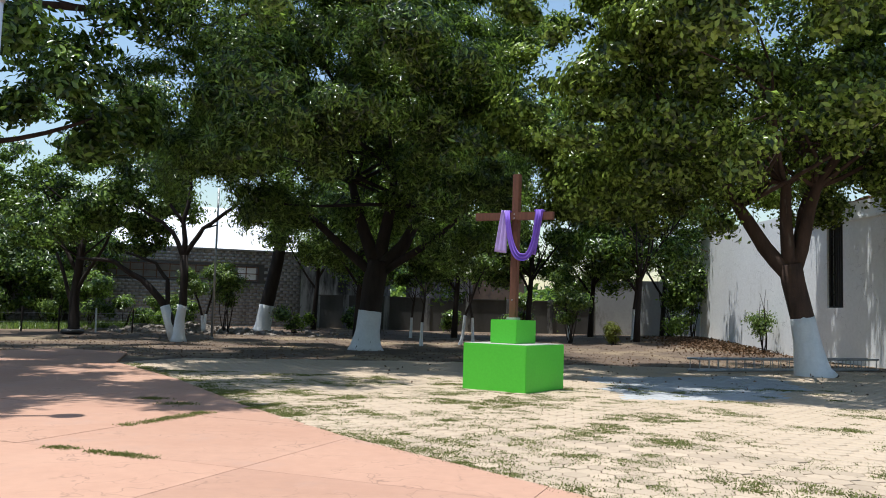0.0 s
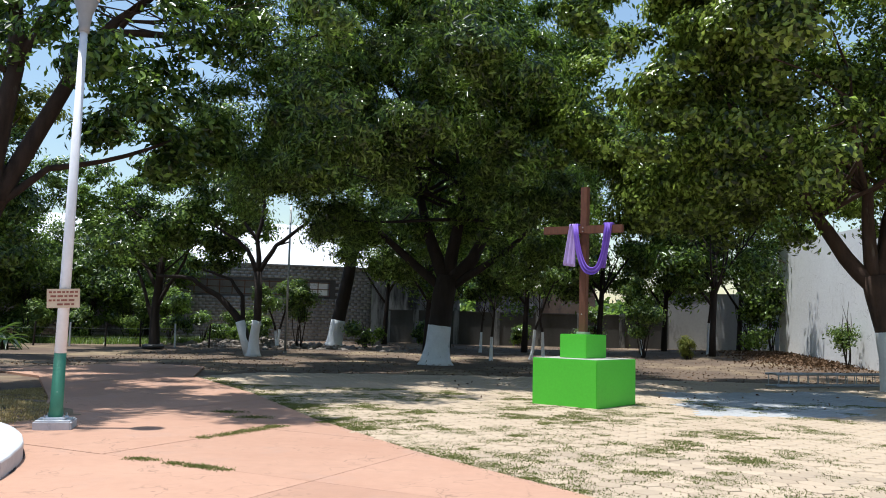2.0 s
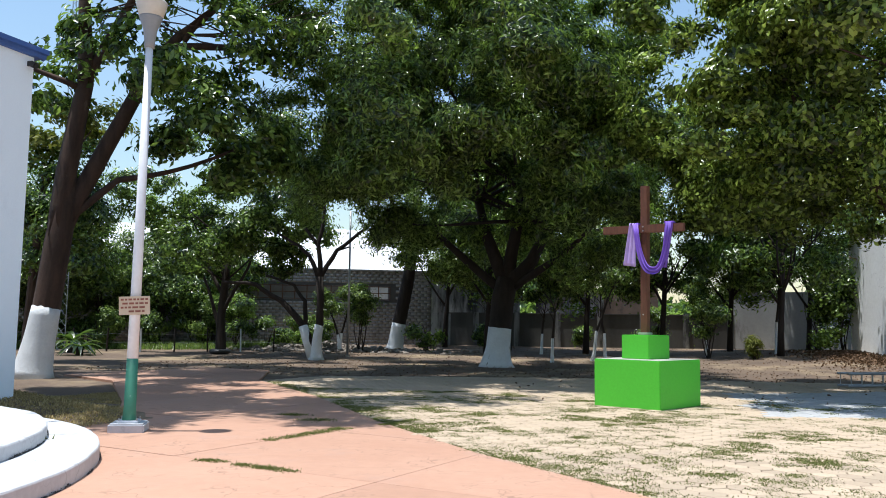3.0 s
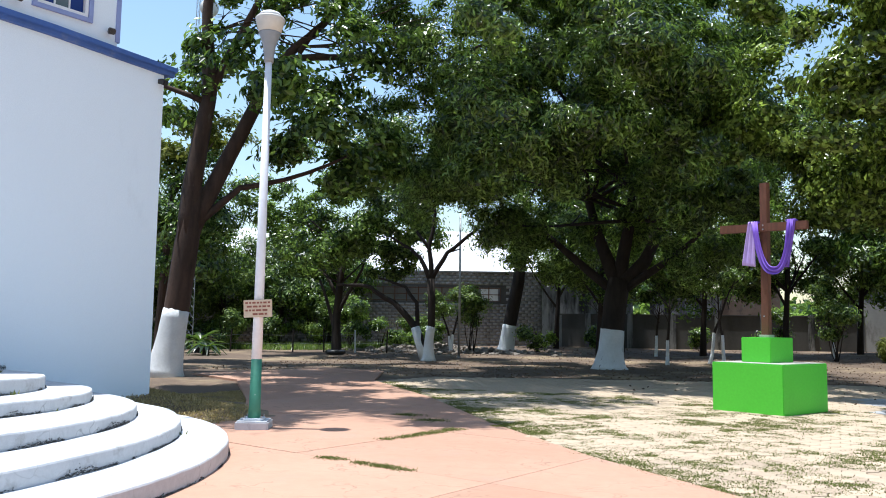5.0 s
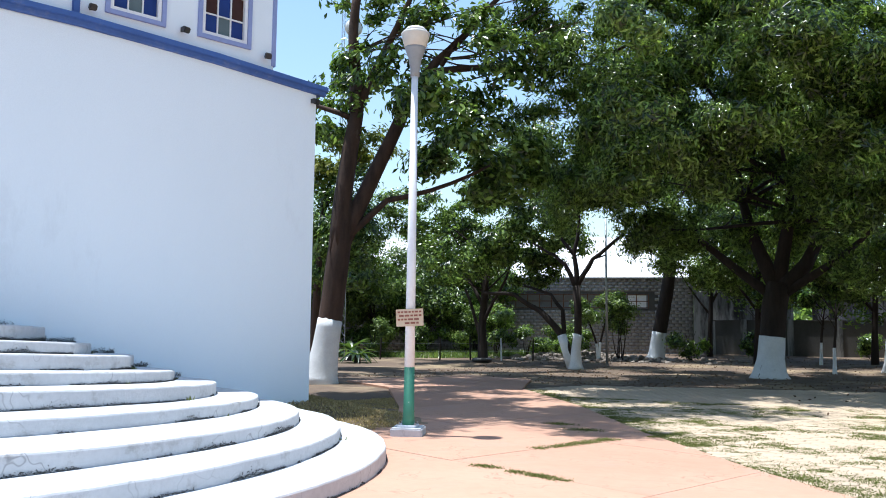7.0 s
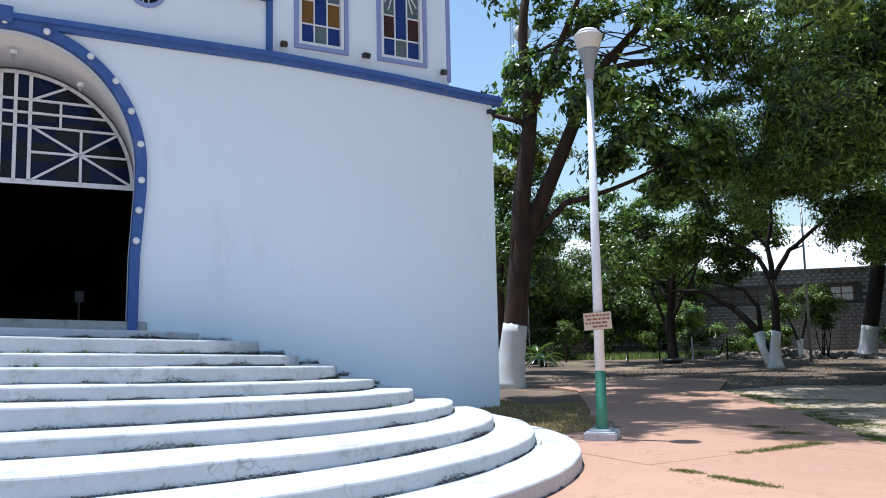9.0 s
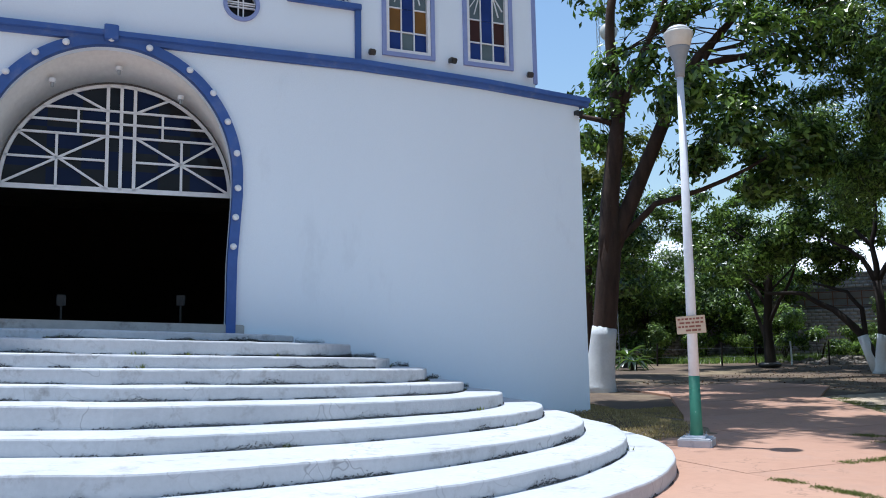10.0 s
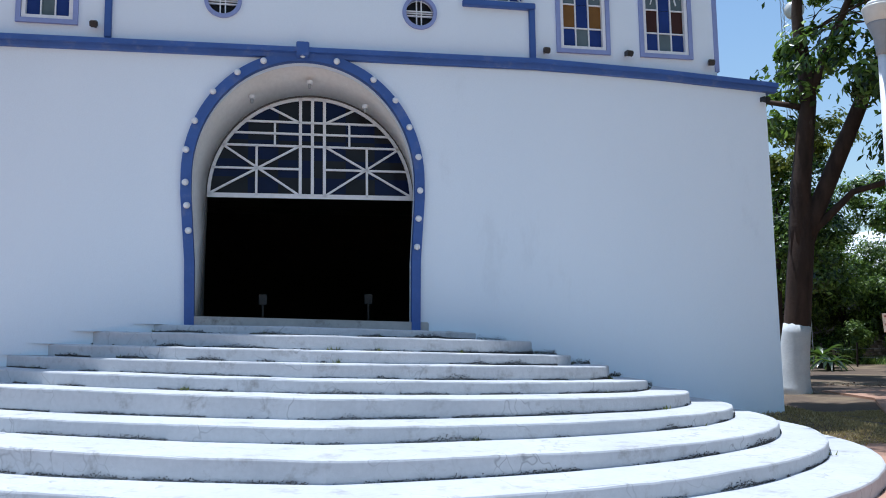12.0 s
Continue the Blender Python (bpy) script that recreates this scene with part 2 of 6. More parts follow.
def box_into(bm, x0, x1, y0, y1, z0, z1, m=None, bevel=0.0):
    geo = bmesh.ops.create_cube(bm, size=1)
    t = Matrix.Translation(((x0 + x1) / 2, (y0 + y1) / 2, (z0 + z1) / 2)) @ Matrix.Diagonal((x1 - x0, y1 - y0, z1 - z0, 1))
    bmesh.ops.transform(bm, matrix=(m @ t) if m else t, verts=geo["verts"])
    if bevel:
        edges = {e for v in geo["verts"] for e in v.link_edges}
        bmesh.ops.bevel(bm, geom=list(edges), offset=bevel, segments=2, affect="EDGES")
    return bm


def box(x0, x1, y0, y1, z0, z1, bevel=0.0, m=None):
    return box_into(bmesh.new(), x0, x1, y0, y1, z0, z1, m, bevel)


def lathe(profile, n=24, bm=None, m=None):
    """profile: (radius, z) from bottom to top, closed by caps."""
    bm = bm or bmesh.new()
    rings = []
    for r, z in profile:
        ring = []
        for i in range(n):
            a = 2 * math.pi * i / n
            co = Vector((r * math.cos(a), r * math.sin(a), z))
            ring.append(bm.verts.new(m @ co if m else co))
        rings.append(ring)
    for a, b in zip(rings, rings[1:]):
        for i in range(n):
            bm.faces.new((a[i], a[(i + 1) % n], b[(i + 1) % n], b[i]))
    bm.faces.new(rings[0][::-1])
    bm.faces.new(rings[-1])
    return bm


def tube_into(bm, pts, radii, n=10, wobble=0.0, seed=0):
    rnd = random.Random(seed)
    pts = [Vector(p) for p in pts]
    rings = []
    prev = None
    for i, p in enumerate(pts):
        d = (pts[min(i + 1, len(pts) - 1)] - pts[max(i - 1, 0)]).normalized()
        side = prev if prev is not None else (d.cross(Vector((0.3, 1, 0.1)))).normalized()
        side = (side - d * side.dot(d)).normalized()
        prev = side
        up = d.cross(side)
        ring = []
        for k in range(n):
            a = 2 * math.pi * k / n
            r = radii[i] * (1 + wobble * (rnd.random() - 0.5))
            ring.append(bm.verts.new(p + (side * math.cos(a) + up * math.sin(a)) * r))
        rings.append(ring)
    for a, b in zip(rings, rings[1:]):
        for k in range(n):
            bm.faces.new((a[k], a[(k + 1) % n], b[(k + 1) % n], b[k]))
    bm.faces.new(rings[0][::-1])
    bm.faces.new(rings[-1])
    return bm


def bent(p0, p1, steps, sag, seed):
    """Points from p0 to p1 with a natural crookedness."""
    rnd = random.Random(seed)
    p0, p1 = Vector(p0), Vector(p1)
    length = (p1 - p0).length
    off = [Vector((rnd.uniform(-1, 1), rnd.uniform(-1, 1), rnd.uniform(-0.6, 0.6))) * length * sag for _ in range(2)]
    out = []
    for i in range(steps + 1):
        t = i / steps
        out.append(p0.lerp(p1, t) + off[0] * math.sin(math.pi * t) + off[1] * math.sin(2 * math.pi * t) * 0.5)
    return out


def flat_mesh(name, verts, faces_array, per, material, parent=None, label=""):
    """A mesh straight from arrays; every face has the same number of corners."""
    me = bpy.data.meshes.new(name)
    nf = len(faces_array) // per
    me.vertices.add(len(verts) // 3)
    me.vertices.foreach_set("co", verts.astype(np.float32))
    me.loops.add(len(faces_array))
    me.loops.foreach_set("vertex_index", faces_array.astype(np.int32))
    me.polygons.add(nf)
    me.polygons.foreach_set("loop_start", np.arange(0, nf * per, per, dtype=np.int32))
    me.update(calc_edges=True)
    me.materials.append(material)
    ob = new(name, me)
    ob.parent = parent
    if label:
        ob["label"] = label
    return ob


def leaf_cards(centres, axes, length, width, rng, droop=0.25, fold=0.25):
    """Folded leaves of four corners and a mid rib: two quads each. centres, axes: (n, 3)."""
    n = len(centres)
    ax = axes / np.maximum(np.linalg.norm(axes, axis=1, keepdims=True), 1e-6)
    rndv = rng.normal(size=(n, 3))
    rndv[:, 2] *= 0.5
    side = np.cross(ax, rndv + np.array([0, 0, 1.2]))
    side /= np.maximum(np.linalg.norm(side, axis=1, keepdims=True), 1e-6)
    nor = np.cross(side, ax)
    ln = (length * rng.uniform(0.65, 1.25, n))[:, None]
    wd = (width * rng.uniform(0.7, 1.2, n))[:, None]
    base = centres - ax * ln * 0.5
    tip = centres + ax * ln * 0.5 - np.array([0, 0, 1]) * ln * droop
    mid = centres + ax * ln * 0.08
    left = mid + side * wd * 0.5 + nor * wd * fold
    right = mid - side * wd * 0.5 + nor * wd * fold
    v = np.stack([base, left, tip, right], axis=1).reshape(-1)
    i = np.arange(n)[:, None] * 4
    f = np.concatenate([i + np.array([[0, 1, 2]]), i + np.array([[0, 2, 3]])], axis=1).reshape(-1)
    return v, f


def clump_points(rng, centre, radii, n, hollow=0.55):
    d = rng.normal(size=(n, 3))
    d /= np.linalg.norm(d, axis=1, keepdims=True)
    r = hollow + (1 - hollow) * rng.random((n, 1)) ** 0.7
    return np.array(centre) + d * r * np.array(radii), d


def facing_leaves(centres, facing, length, width, rng, droop):
    """Folded leaves whose upper sides look along facing and whose tips hang a little."""
    n = len(centres)
    nor = facing + rng.normal(size=(n, 3)) * 0.45
    nor /= np.maximum(np.linalg.norm(nor, axis=1, keepdims=True), 1e-6)
    ax = rng.normal(size=(n, 3)) + facing * np.array([0.5, 0.5, 0.0]) - np.array([0, 0, droop])
    ax -= nor * np.sum(ax * nor, axis=1, keepdims=True)
    ax /= np.maximum(np.linalg.norm(ax, axis=1, keepdims=True), 1e-6)
    side = np.cross(nor, ax)
    ln = (length * rng.uniform(0.6, 1.3, n))[:, None]
    wd = (width * rng.uniform(0.7, 1.2, n))[:, None]
    base, tip = centres - ax * ln * 0.5, centres + ax * ln * 0.5 - nor * ln * 0.1
    mid = centres + ax * ln * 0.05
    left, right = mid + side * wd * 0.5 + nor * wd * 0.15, mid - side * wd * 0.5 + nor * wd * 0.15
    v = np.stack([base, left, tip, right], axis=1).reshape(-1)
    i = np.arange(n)[:, None] * 4
    f = np.concatenate([i + np.array([[0, 1, 2]]), i + np.array([[0, 2, 3]])], axis=1).reshape(-1)
    return v, f


def crown(name, parent, material, centre, radii, clumps, per_clump, clump_size, length, width, seed, flat=0.65, bottom=-0.75, droop=0.25, label=""):
    """A crown of boughs: each a ragged ball of leaf clumps, set on an ellipsoid with gaps between them."""
    rng = np.random.default_rng(seed)
    rad = np.array(radii)
    cs, fs = [], []
    bough = min(1.25, 0.3 * float(np.mean(rad)) + 0.1)
    left = clumps
    while left > 0:
        d = rng.normal(size=3)
        d /= np.linalg.norm(d)
        if d[2] < bottom:
            continue
        out = rng.uniform(0.25, 1.0) ** 0.55
        heart = np.array(centre) + d * out * rad * rng.uniform(0.88, 1.06)
        size = bough * rng.uniform(0.65, 1.25)
        for _ in range(int(rng.integers(3, 8))):
            e = rng.normal(size=3) + d * 0.5
            e[2] += 0.3
            e /= np.linalg.norm(e)
            c = heart + e * size * rng.uniform(0.45, 1.05) * np.array([1, 1, 0.95])
            n = int(per_clump * rng.uniform(0.5, 1.3))
            s = clump_size * rng.uniform(0.6, 1.15)
            g = rng.normal(size=(n, 3)) * 0.45
            cs.append(c + g * s * np.array([1, 1, flat]))
            fs.append(e * 0.6 + d * 0.25 + g * 0.7 + np.array([0, 0, 0.4]))
            left -= 1
    v, f = facing_leaves(np.concatenate(cs), np.concatenate(fs), length, width, rng, droop)
    return flat_mesh(name, v, f, 3, material, parent, label)


# ---- ground ----
F = Matrix(((0.36302, -0.93178, 0, -13.54), (0.93178, 0.36302, 0, 0), (0, 0, 1, 0), (0, 0, 0, 1)))
F_INV = F.inverted()


def hump(x, y, cx, cy, rx, ry, h):
    q = ((x - cx) / rx) ** 2 + ((y - cy) / ry) ** 2
    return h * math.exp(-q * 1.4)


def terrain(x, y):
    p = F_INV @ Vector((x, y, 0))
    z = -0.06
    z += hump(p.x, p.y, 13.0, 1.5, 1.6, 3.6, 0.40)
    z += hump(x, y, 13, 44, 8, 8, 0.3)
    far = max(0.0, y - 33)
    z += min(0.5, far * 0.02) + 0.03 * noise.noise(Vector((x * 0.4, y * 0.4, 0)))
    return z if (y > 26 or p.x > 11 and p.y > -2.4) else min(z, -0.04)


def grow(lo, hi, near, step, factor=1.35):
    out, x, st = [], near, step
    while x < hi:
        out.append(x)
        if x > near + 62:
            st *= factor
        x += st
    out.append(hi)
    return out


xs = [-v for v in grow(0, 1500, 0.0, 1.1)[::-1]] + grow(0, 1500, 0.0, 1.1)[1:]
ys = [-v for v in grow(0, 1500, 0.0, 1.4)[::-1]] + grow(0, 1500, 0.0, 1.1)[1:]
gv = np.array([(x, y, terrain(x, y)) for y in ys for x in xs]).reshape(-1)
nx = len(xs)
gi = np.array([(j * nx + i, j * nx + i + 1, (j + 1) * nx + i + 1, (j + 1) * nx + i) for j in range(len(ys) - 1) for i in range(nx - 1)]).reshape(-1)
ground = flat_mesh("ground", gv, gi, 4, DIRT)
ground.data.polygons.foreach_set("use_smooth", [True] * len(ground.data.polygons))
tagged(ground, "brown bare dirt ground with dry leaf litter", "ground", kind="structure")


def clip(poly, axis, limit, keep_less):
    out = []
    for a, b in zip(poly, poly[1:] + poly[:1]):
        ia = (a[axis] <= limit) == keep_less
        ib = (b[axis] <= limit) == keep_less
        if ia:
            out.append(a)
        if ia != ib:
            t = (limit - a[axis]) / (b[axis] - a[axis])
            out.append((a[0] + (b[0] - a[0]) * t, a[1] + (b[1] - a[1]) * t))
    return out


def inside(poly, x, y):
    hit = False
    for (x0, y0), (x1, y1) in zip(poly, poly[1:] + poly[:1]):
        if (y0 > y) != (y1 > y) and x < (x1 - x0) * (y - y0) / (y1 - y0) + x0:
            hit = not hit
    return hit


PLAZA = [(18, -14), (6, 0.7), (1.3, 7.0), (-1.1, 9.9), (-3.0, 12.75), (-5.3, 16.8), (-8.2, 21.0), (-9.6, 25.4), (-15, 27.5), (-30, 30), (-30, 26.5),
         (-17, 23.5), (-11.5, 19.5), (-8.3, 14.5), (-6.6, 11.4), (-9.5, 4), (-13.0, -2), (-17, -14)]
plaza = thing("pavement", Matrix(), "salmon-pink stamped concrete plaza with grass in its joints", "pavement", kind="structure")
plaza_local = [tuple((F_INV @ Vector((x, y, 0)))[:2]) for x, y in PLAZA]
PITCH = 2.73
for i in range(-9, 9):
    for j in range(-9, 6):
        s_lo, d_hi = 11.56 + PITCH * i, -5.35 + PITCH * j
        poly = plaza_local
        for axis, limit, less in ((0, s_lo + 0.0035, False), (0, s_lo + PITCH - 0.0035, True), (1, d_hi - PITCH + 0.0035, False), (1, d_hi - 0.0035, True)):
            poly = clip(poly, axis, limit, less) if poly else poly
        clean = []
        for p in poly:
            if not clean or (abs(p[0] - clean[-1][0]) + abs(p[1] - clean[-1][1])) > 1e-3:
                clean.append(p)
        if len(clean) < 3:
            continue
        bm = bmesh.new()
        lift = 0.004 * noise.noise(Vector((i * 3.1, j * 1.7, 0)))
        face = bm.faces.new([bm.verts.new((F @ Vector((p[0], p[1], 0))) + Vector((0, 0, lift))) for p in clean])
        if face.calc_area() < 0.02:
            bm.free()
            continue
        ext = bmesh.ops.extrude_face_region(bm, geom=[face])
        bmesh.ops.translate(bm, vec=(0, 0, -0.08), verts=[v for v in ext["geom"] if isinstance(v, bmesh.types.BMVert)])
        part("slab", bm, TERRACOTTA, plaza)

# ---- church: stairs ----
S0 = 5.0
stairs = thing("stairs", F @ Matrix.Translation((S0, 0, 0)) @ pose(0, 0, 0), "white-painted rounded concrete stairs with grimy risers, fanning out from the portal", "stairs", kind="structure")
TOPS = (0.17, 0.356, 0.556, 0.719, 0.95, 1.109, 1.29, 1.447, 1.64, 1.762)
FALL = (0.0, 0.007, 0.019, 0.022, 0.034, 0.037, 0.035, 0.038, 0.038, 0.039)
HALF = (7.19, 6.89, 6.52, 6.17, 5.63, 5.125, 4.57, 4.0, 3.41, 2.57)
REACH = (7.23, 6.45, 5.65, 4.54, 3.72, 3.01, 2.52, 2.07, 1.57, 1.01)
POWER = (2.21, 2.15, 2.155, 2.15, 2.26, 2.25, 2.36, 2.425, 2.44, 2.43)
LEAD = (0.905, 0.8, 0.66, 0.59, 0.51, 0.41, 0.35, 0.34, 0.36, 0.33)
SKEW = (0.34, 0.016)


def step_outline(k, grow=0.0, n=150):
    """Plan of step k from its right end to its left: straight returns to the wall, a rounded, slightly skewed front."""
    a, b, lead = HALF[k] + grow, REACH[k] + grow, LEAD[k]
    out = [(a, 0.0), (a, -lead * 0.35), (a, -lead * 0.7)]
    for i in range(n + 1):
        t = math.pi * i / n
        c, s = math.cos(t), math.sin(t)
        out.append((a * math.copysign(abs(c) ** (2 / POWER[k]), c), -lead - (b - lead) * abs(s) ** (2 / POWER[k])))
    out += [(-x, y) for x, y in out[2::-1]]
    return [(x, y - SKEW[0 if x < 0 else 1] * x * min(1.0, -y / (b * 0.5))) for x, y in out]


for k, (top, a, b) in enumerate(zip(TOPS, HALF, REACH)):
    low = (TOPS[k - 1] - 0.04 if k else -0.25) - 0.03
    bm = bmesh.new()
    rings = []
    for inset, z in ((0.0, low), (0.0, (low + top) / 2), (0.0, top - 0.022), (0.008, top - 0.006), (0.028, top)):
        ring = []
        for x, y in step_outline(k, -inset):
            w = 0.012 * noise.noise(Vector((x * 2.3, y * 2.3, k * 5))) + (0.008 * noise.noise(Vector((x * 9, y * 9, k * 7))) if z > low else 0)
            dz = 0.012 * noise.noise(Vector((x * 0.9, y * 0.9, k * 3 + 40))) + 0.007 * noise.noise(Vector((x * 6, y * 6, k))) if z > low + 0.01 else 0
            ring.append(bm.verts.new((x * (1 + w / a), y * (1 + w / b), z + dz - x * FALL[k])))
        rings.append(ring)
    for r0, r1 in zip(rings, rings[1:]):
        for i in range(len(r0) - 1):
            bm.faces.new((r0[i], r0[i + 1], r1[i + 1], r1[i]))
    bm.faces.new(rings[-1])
    part("step", bm, STEP_WHITE, stairs)

# ---- church: walls ----
church = thing("church", F, "white-washed church front with blue band, round-arched portal and stained-glass windows", "church")


def arch_points(half_low, half, spring, low, n=40, rise=0.0):
    """From the left foot over the arch to the right foot, (s offset, z)."""
    rise = rise or half
    pts = [(-half_low, low), (-half_low - (half - half_low) * 0.2, (low + spring) / 2 - 0.1), (-half, spring - 0.3)]
    for i in range(n + 1):
        t = math.pi * (1 - i / n)
        pts.append((half * math.cos(t), spring + rise * math.sin(t)))
    return pts + [(-x, z) for x, z in pts[2::-1]]


def holed_wall(s0, s1, z0, z1, holes, d0, d1, bm=None):
    """A wall of rectangles round rectangular openings that go right through."""
    bm = bm or bmesh.new()
    ss = sorted({s0, s1, *[h[0] for h in holes], *[h[1] for h in holes]})
    zs = sorted({z0, z1, *[h[2] for h in holes], *[h[3] for h in holes]})
    grid = {}

    def vert(s, z):
        if (s, z) not in grid:
            grid[(s, z)] = bm.verts.new((s, d0, z))
        return grid[(s, z)]
    faces = []
    for a, b in zip(ss, ss[1:]):
        for c, d in zip(zs, zs[1:]):
            if any(h[0] <= a and b <= h[1] and h[2] <= c and d <= h[3] for h in holes):
                continue
            faces.append(bm.faces.new((vert(a, c), vert(b, c), vert(b, d), vert(a, d))))
    ext = bmesh.ops.extrude_face_region(bm, geom=faces)
    bmesh.ops.translate(bm, vec=(0, d1 - d0, 0), verts=[v for v in ext["geom"] if isinstance(v, bmesh.types.BMVert)])
    return bm


def arched_wall(s0, s1, z0, z1, centre, half_low, half, spring, low, d0, d1, rise=0.0):
    """A wall with an arched doorway."""
    bm = holed_wall(s0, s1, z0, z1, [(centre - half - 0.04, centre + half + 0.04, low, z1)], d0, d1)
    pts = arch_points(half_low, half, spring, low, 40, rise)
    top = [(-half - 0.04, z1)] + [(x, z1) for x, z in pts[3:-3]] + [(half + 0.04, z1)]
    faces = []
    arc = pts[3:-3]
    av = [bm.verts.new((centre + x, d0, z)) for x, z in arc]
    tv = [bm.verts.new((centre + x, d0, z1)) for x, z in arc]
    for i in range(len(arc) - 1):
        faces.append(bm.faces.new((av[i], av[i + 1], tv[i + 1], tv[i])))
    for sgn, ends, leg in ((-1, (av[0], tv[0]), pts[:3]), (1, (av[-1], tv[-1]), pts[-1:-4:-1])):
        edge = centre + sgn * (half + 0.04)
        lv = [bm.verts.new((centre + x, d0, z)) for x, z in leg] + [ends[0], ends[1]]
        ov = [bm.verts.new((edge, d0, v.co.z)) for v in lv]
        for i in range(len(lv) - 1):
            faces.append(bm.faces.new((lv[i], lv[i + 1], ov[i + 1], ov[i])))
    ext = bmesh.ops.extrude_face_region(bm, geom=faces)
    bmesh.ops.translate(bm, vec=(0, d1 - d0, 0), verts=[v for v in ext["geom"] if isinstance(v, bmesh.types.BMVert)])
    return bm


part("wall", arched_wall(-7.0, 13.03, -0.3, 6.0, S0, 1.66, 1.74, 4.1, 1.70, 0.0, 0.35, 1.89), WHITE_WALL, church)
part("wall", box(12.68, 13.03, 0.36, 16.0, -0.3, 6.0), WHITE_WALL, church)
part("wall", box(-7.0, -6.65, 0.36, 16.0, -0.3, 6.0), WHITE_WALL, church)
part("wall", box(-7.0, 13.03, 16.0, 16.3, -0.3, 6.0), WHITE_WALL, church)
part("roof", box(-7.2, 13.2, 0.36, 16.3, 6.0, 6.15), CONCRETE, church, "flat concrete roof slab")

# splayed reveal between the outer and the inner arch
DOOR_D = 0.9
bm = bmesh.new()
outer = arch_points(1.66, 1.74, 4.1, 1.70, 40, 1.89)
inner = arch_points(1.74, 1.71, 3.97, 1.86)
ov = [bm.verts.new((S0 + x, 0.30, z)) for x, z in outer]
iv = [bm.verts.new((S0 + 0.135 + x, DOOR_D + 0.02, z)) for x, z in inner]
for i in range(len(ov) - 1):
    bm.faces.new((ov[i], ov[i + 1], iv[i + 1], iv[i]))
ext = bmesh.ops.extrude_face_region(bm, geom=bm.faces[:])
for v in ext["geom"]:
    if isinstance(v, bmesh.types.BMVert):
        v.co += Vector((0, 0, 0.06)) + Vector((v.co.x - S0, 0, 0)) * 0.03
part("portal_reveal", bm, SOFFIT, church, "cream splayed portal reveal", smooth=True)
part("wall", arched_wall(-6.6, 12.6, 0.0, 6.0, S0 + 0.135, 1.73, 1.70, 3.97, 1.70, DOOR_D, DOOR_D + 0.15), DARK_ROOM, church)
part("threshold", box(-1.76, 1.86, -0.05, 1.1, -0.28, 0.0, 0.015, pose(S0 + 0.05, 0, 1.9, 0, 2.1, 0)), CONCRETE, church, "grey concrete threshold")
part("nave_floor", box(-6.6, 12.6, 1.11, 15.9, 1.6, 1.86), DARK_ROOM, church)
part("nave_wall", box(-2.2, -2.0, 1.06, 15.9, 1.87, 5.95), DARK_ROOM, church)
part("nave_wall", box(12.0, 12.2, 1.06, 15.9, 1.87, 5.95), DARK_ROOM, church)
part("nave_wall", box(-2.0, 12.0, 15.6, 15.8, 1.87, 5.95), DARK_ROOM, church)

# blue arch ring round the portal
bm = bmesh.new()
ring_in = arch_points(1.63, 1.71, 4.1, 1.70, 56, 1.86)
ring_out = arch_points(1.77, 1.865, 4.1, 1.70, 56, 2.01)
front, back = [], []
for lst, pts in ((0, ring_in), (1, ring_out)):
    front.append([bm.verts.new((S0 + x, -0.07, z)) for x, z in pts])
    back.append([bm.verts.new((S0 + x, 0.06, z)) for x, z in pts])
for i in range(len(ring_in) - 1):
    bm.faces.new((front[0][i], front[0][i + 1], front[1][i + 1], front[1][i]))
    bm.faces.new((front[1][i], front[1][i + 1], back[1][i + 1], back[1][i]))
    bm.faces.new((back[0][i], back[0][i + 1], front[0][i + 1], front[0][i]))
for i in (0, -1):
    bm.faces.new((front[0][i], front[1][i], back[1][i], back[0][i]))
part("arch_surround", bm, BLUE_TRIM, church, "blue-painted arch surround")
part("keystone", box(S0 - 0.16, S0 + 0.04, -0.18, 0.0, 6.0, 6.23, 0.012), BLUE_TRIM, church, "blue-painted keystone block")

# cornice band, sagging a little towards the corner
bm = bmesh.new()
sections = [(-7.1, 5.95), (0.5, 5.97), (5.0, 6.005), (8.8, 6.03), (11.0, 5.955), (13.2, 5.82)]
prof = [(0.01, -0.01), (-0.07, 0.0), (-0.08, 0.06), (-0.15, 0.07), (-0.15, 0.145), (0.01, 0.165)]
rings = [[bm.verts.new((s, d, z + dz)) for d, dz in prof] for s, z in sections]
for a, b in zip(rings, rings[1:]):
    for i in range(len(prof)):
        k = (i + 1) % len(prof)
        bm.faces.new((a[i], a[k], b[k], b[i]))
bm.faces.new(rings[0][::-1])
bm.faces.new(rings[-1])
part("cornice", bm, BLUE_TRIM, church, "blue-painted cornice band")
part("cornice", box(13.05, 13.2, 0.02, 16.2, 5.85, 6.03), BLUE_TRIM, church)

# upper storey
WINDOWS = [(-0.65, 0.1), (0.83, 1.5), (9.27, 10.03), (10.78, 11.56)]
MIDDLE = [(2.1, 3.15), (7.65, 8.62)]
ROSES = [3.71, 6.83]
holes = [(a, b, 6.45, 8.5) for a, b in WINDOWS] + [(a, b, 7.16, 8.5) for a, b in MIDDLE] + [(c - 0.34, c + 0.34, 6.55, 7.23) for c in ROSES]
part("wall", holed_wall(-1.4, 12.12, 6.0, 10.4, holes, 0.012, 0.32), WHITE_WALL, church)
part("wall", box(11.8, 12.12, 0.33, 12.0, 6.15, 10.4), WHITE_WALL, church)
part("wall", box(-1.4, -1.08, 0.33, 12.0, 6.15, 10.4), WHITE_WALL, church)
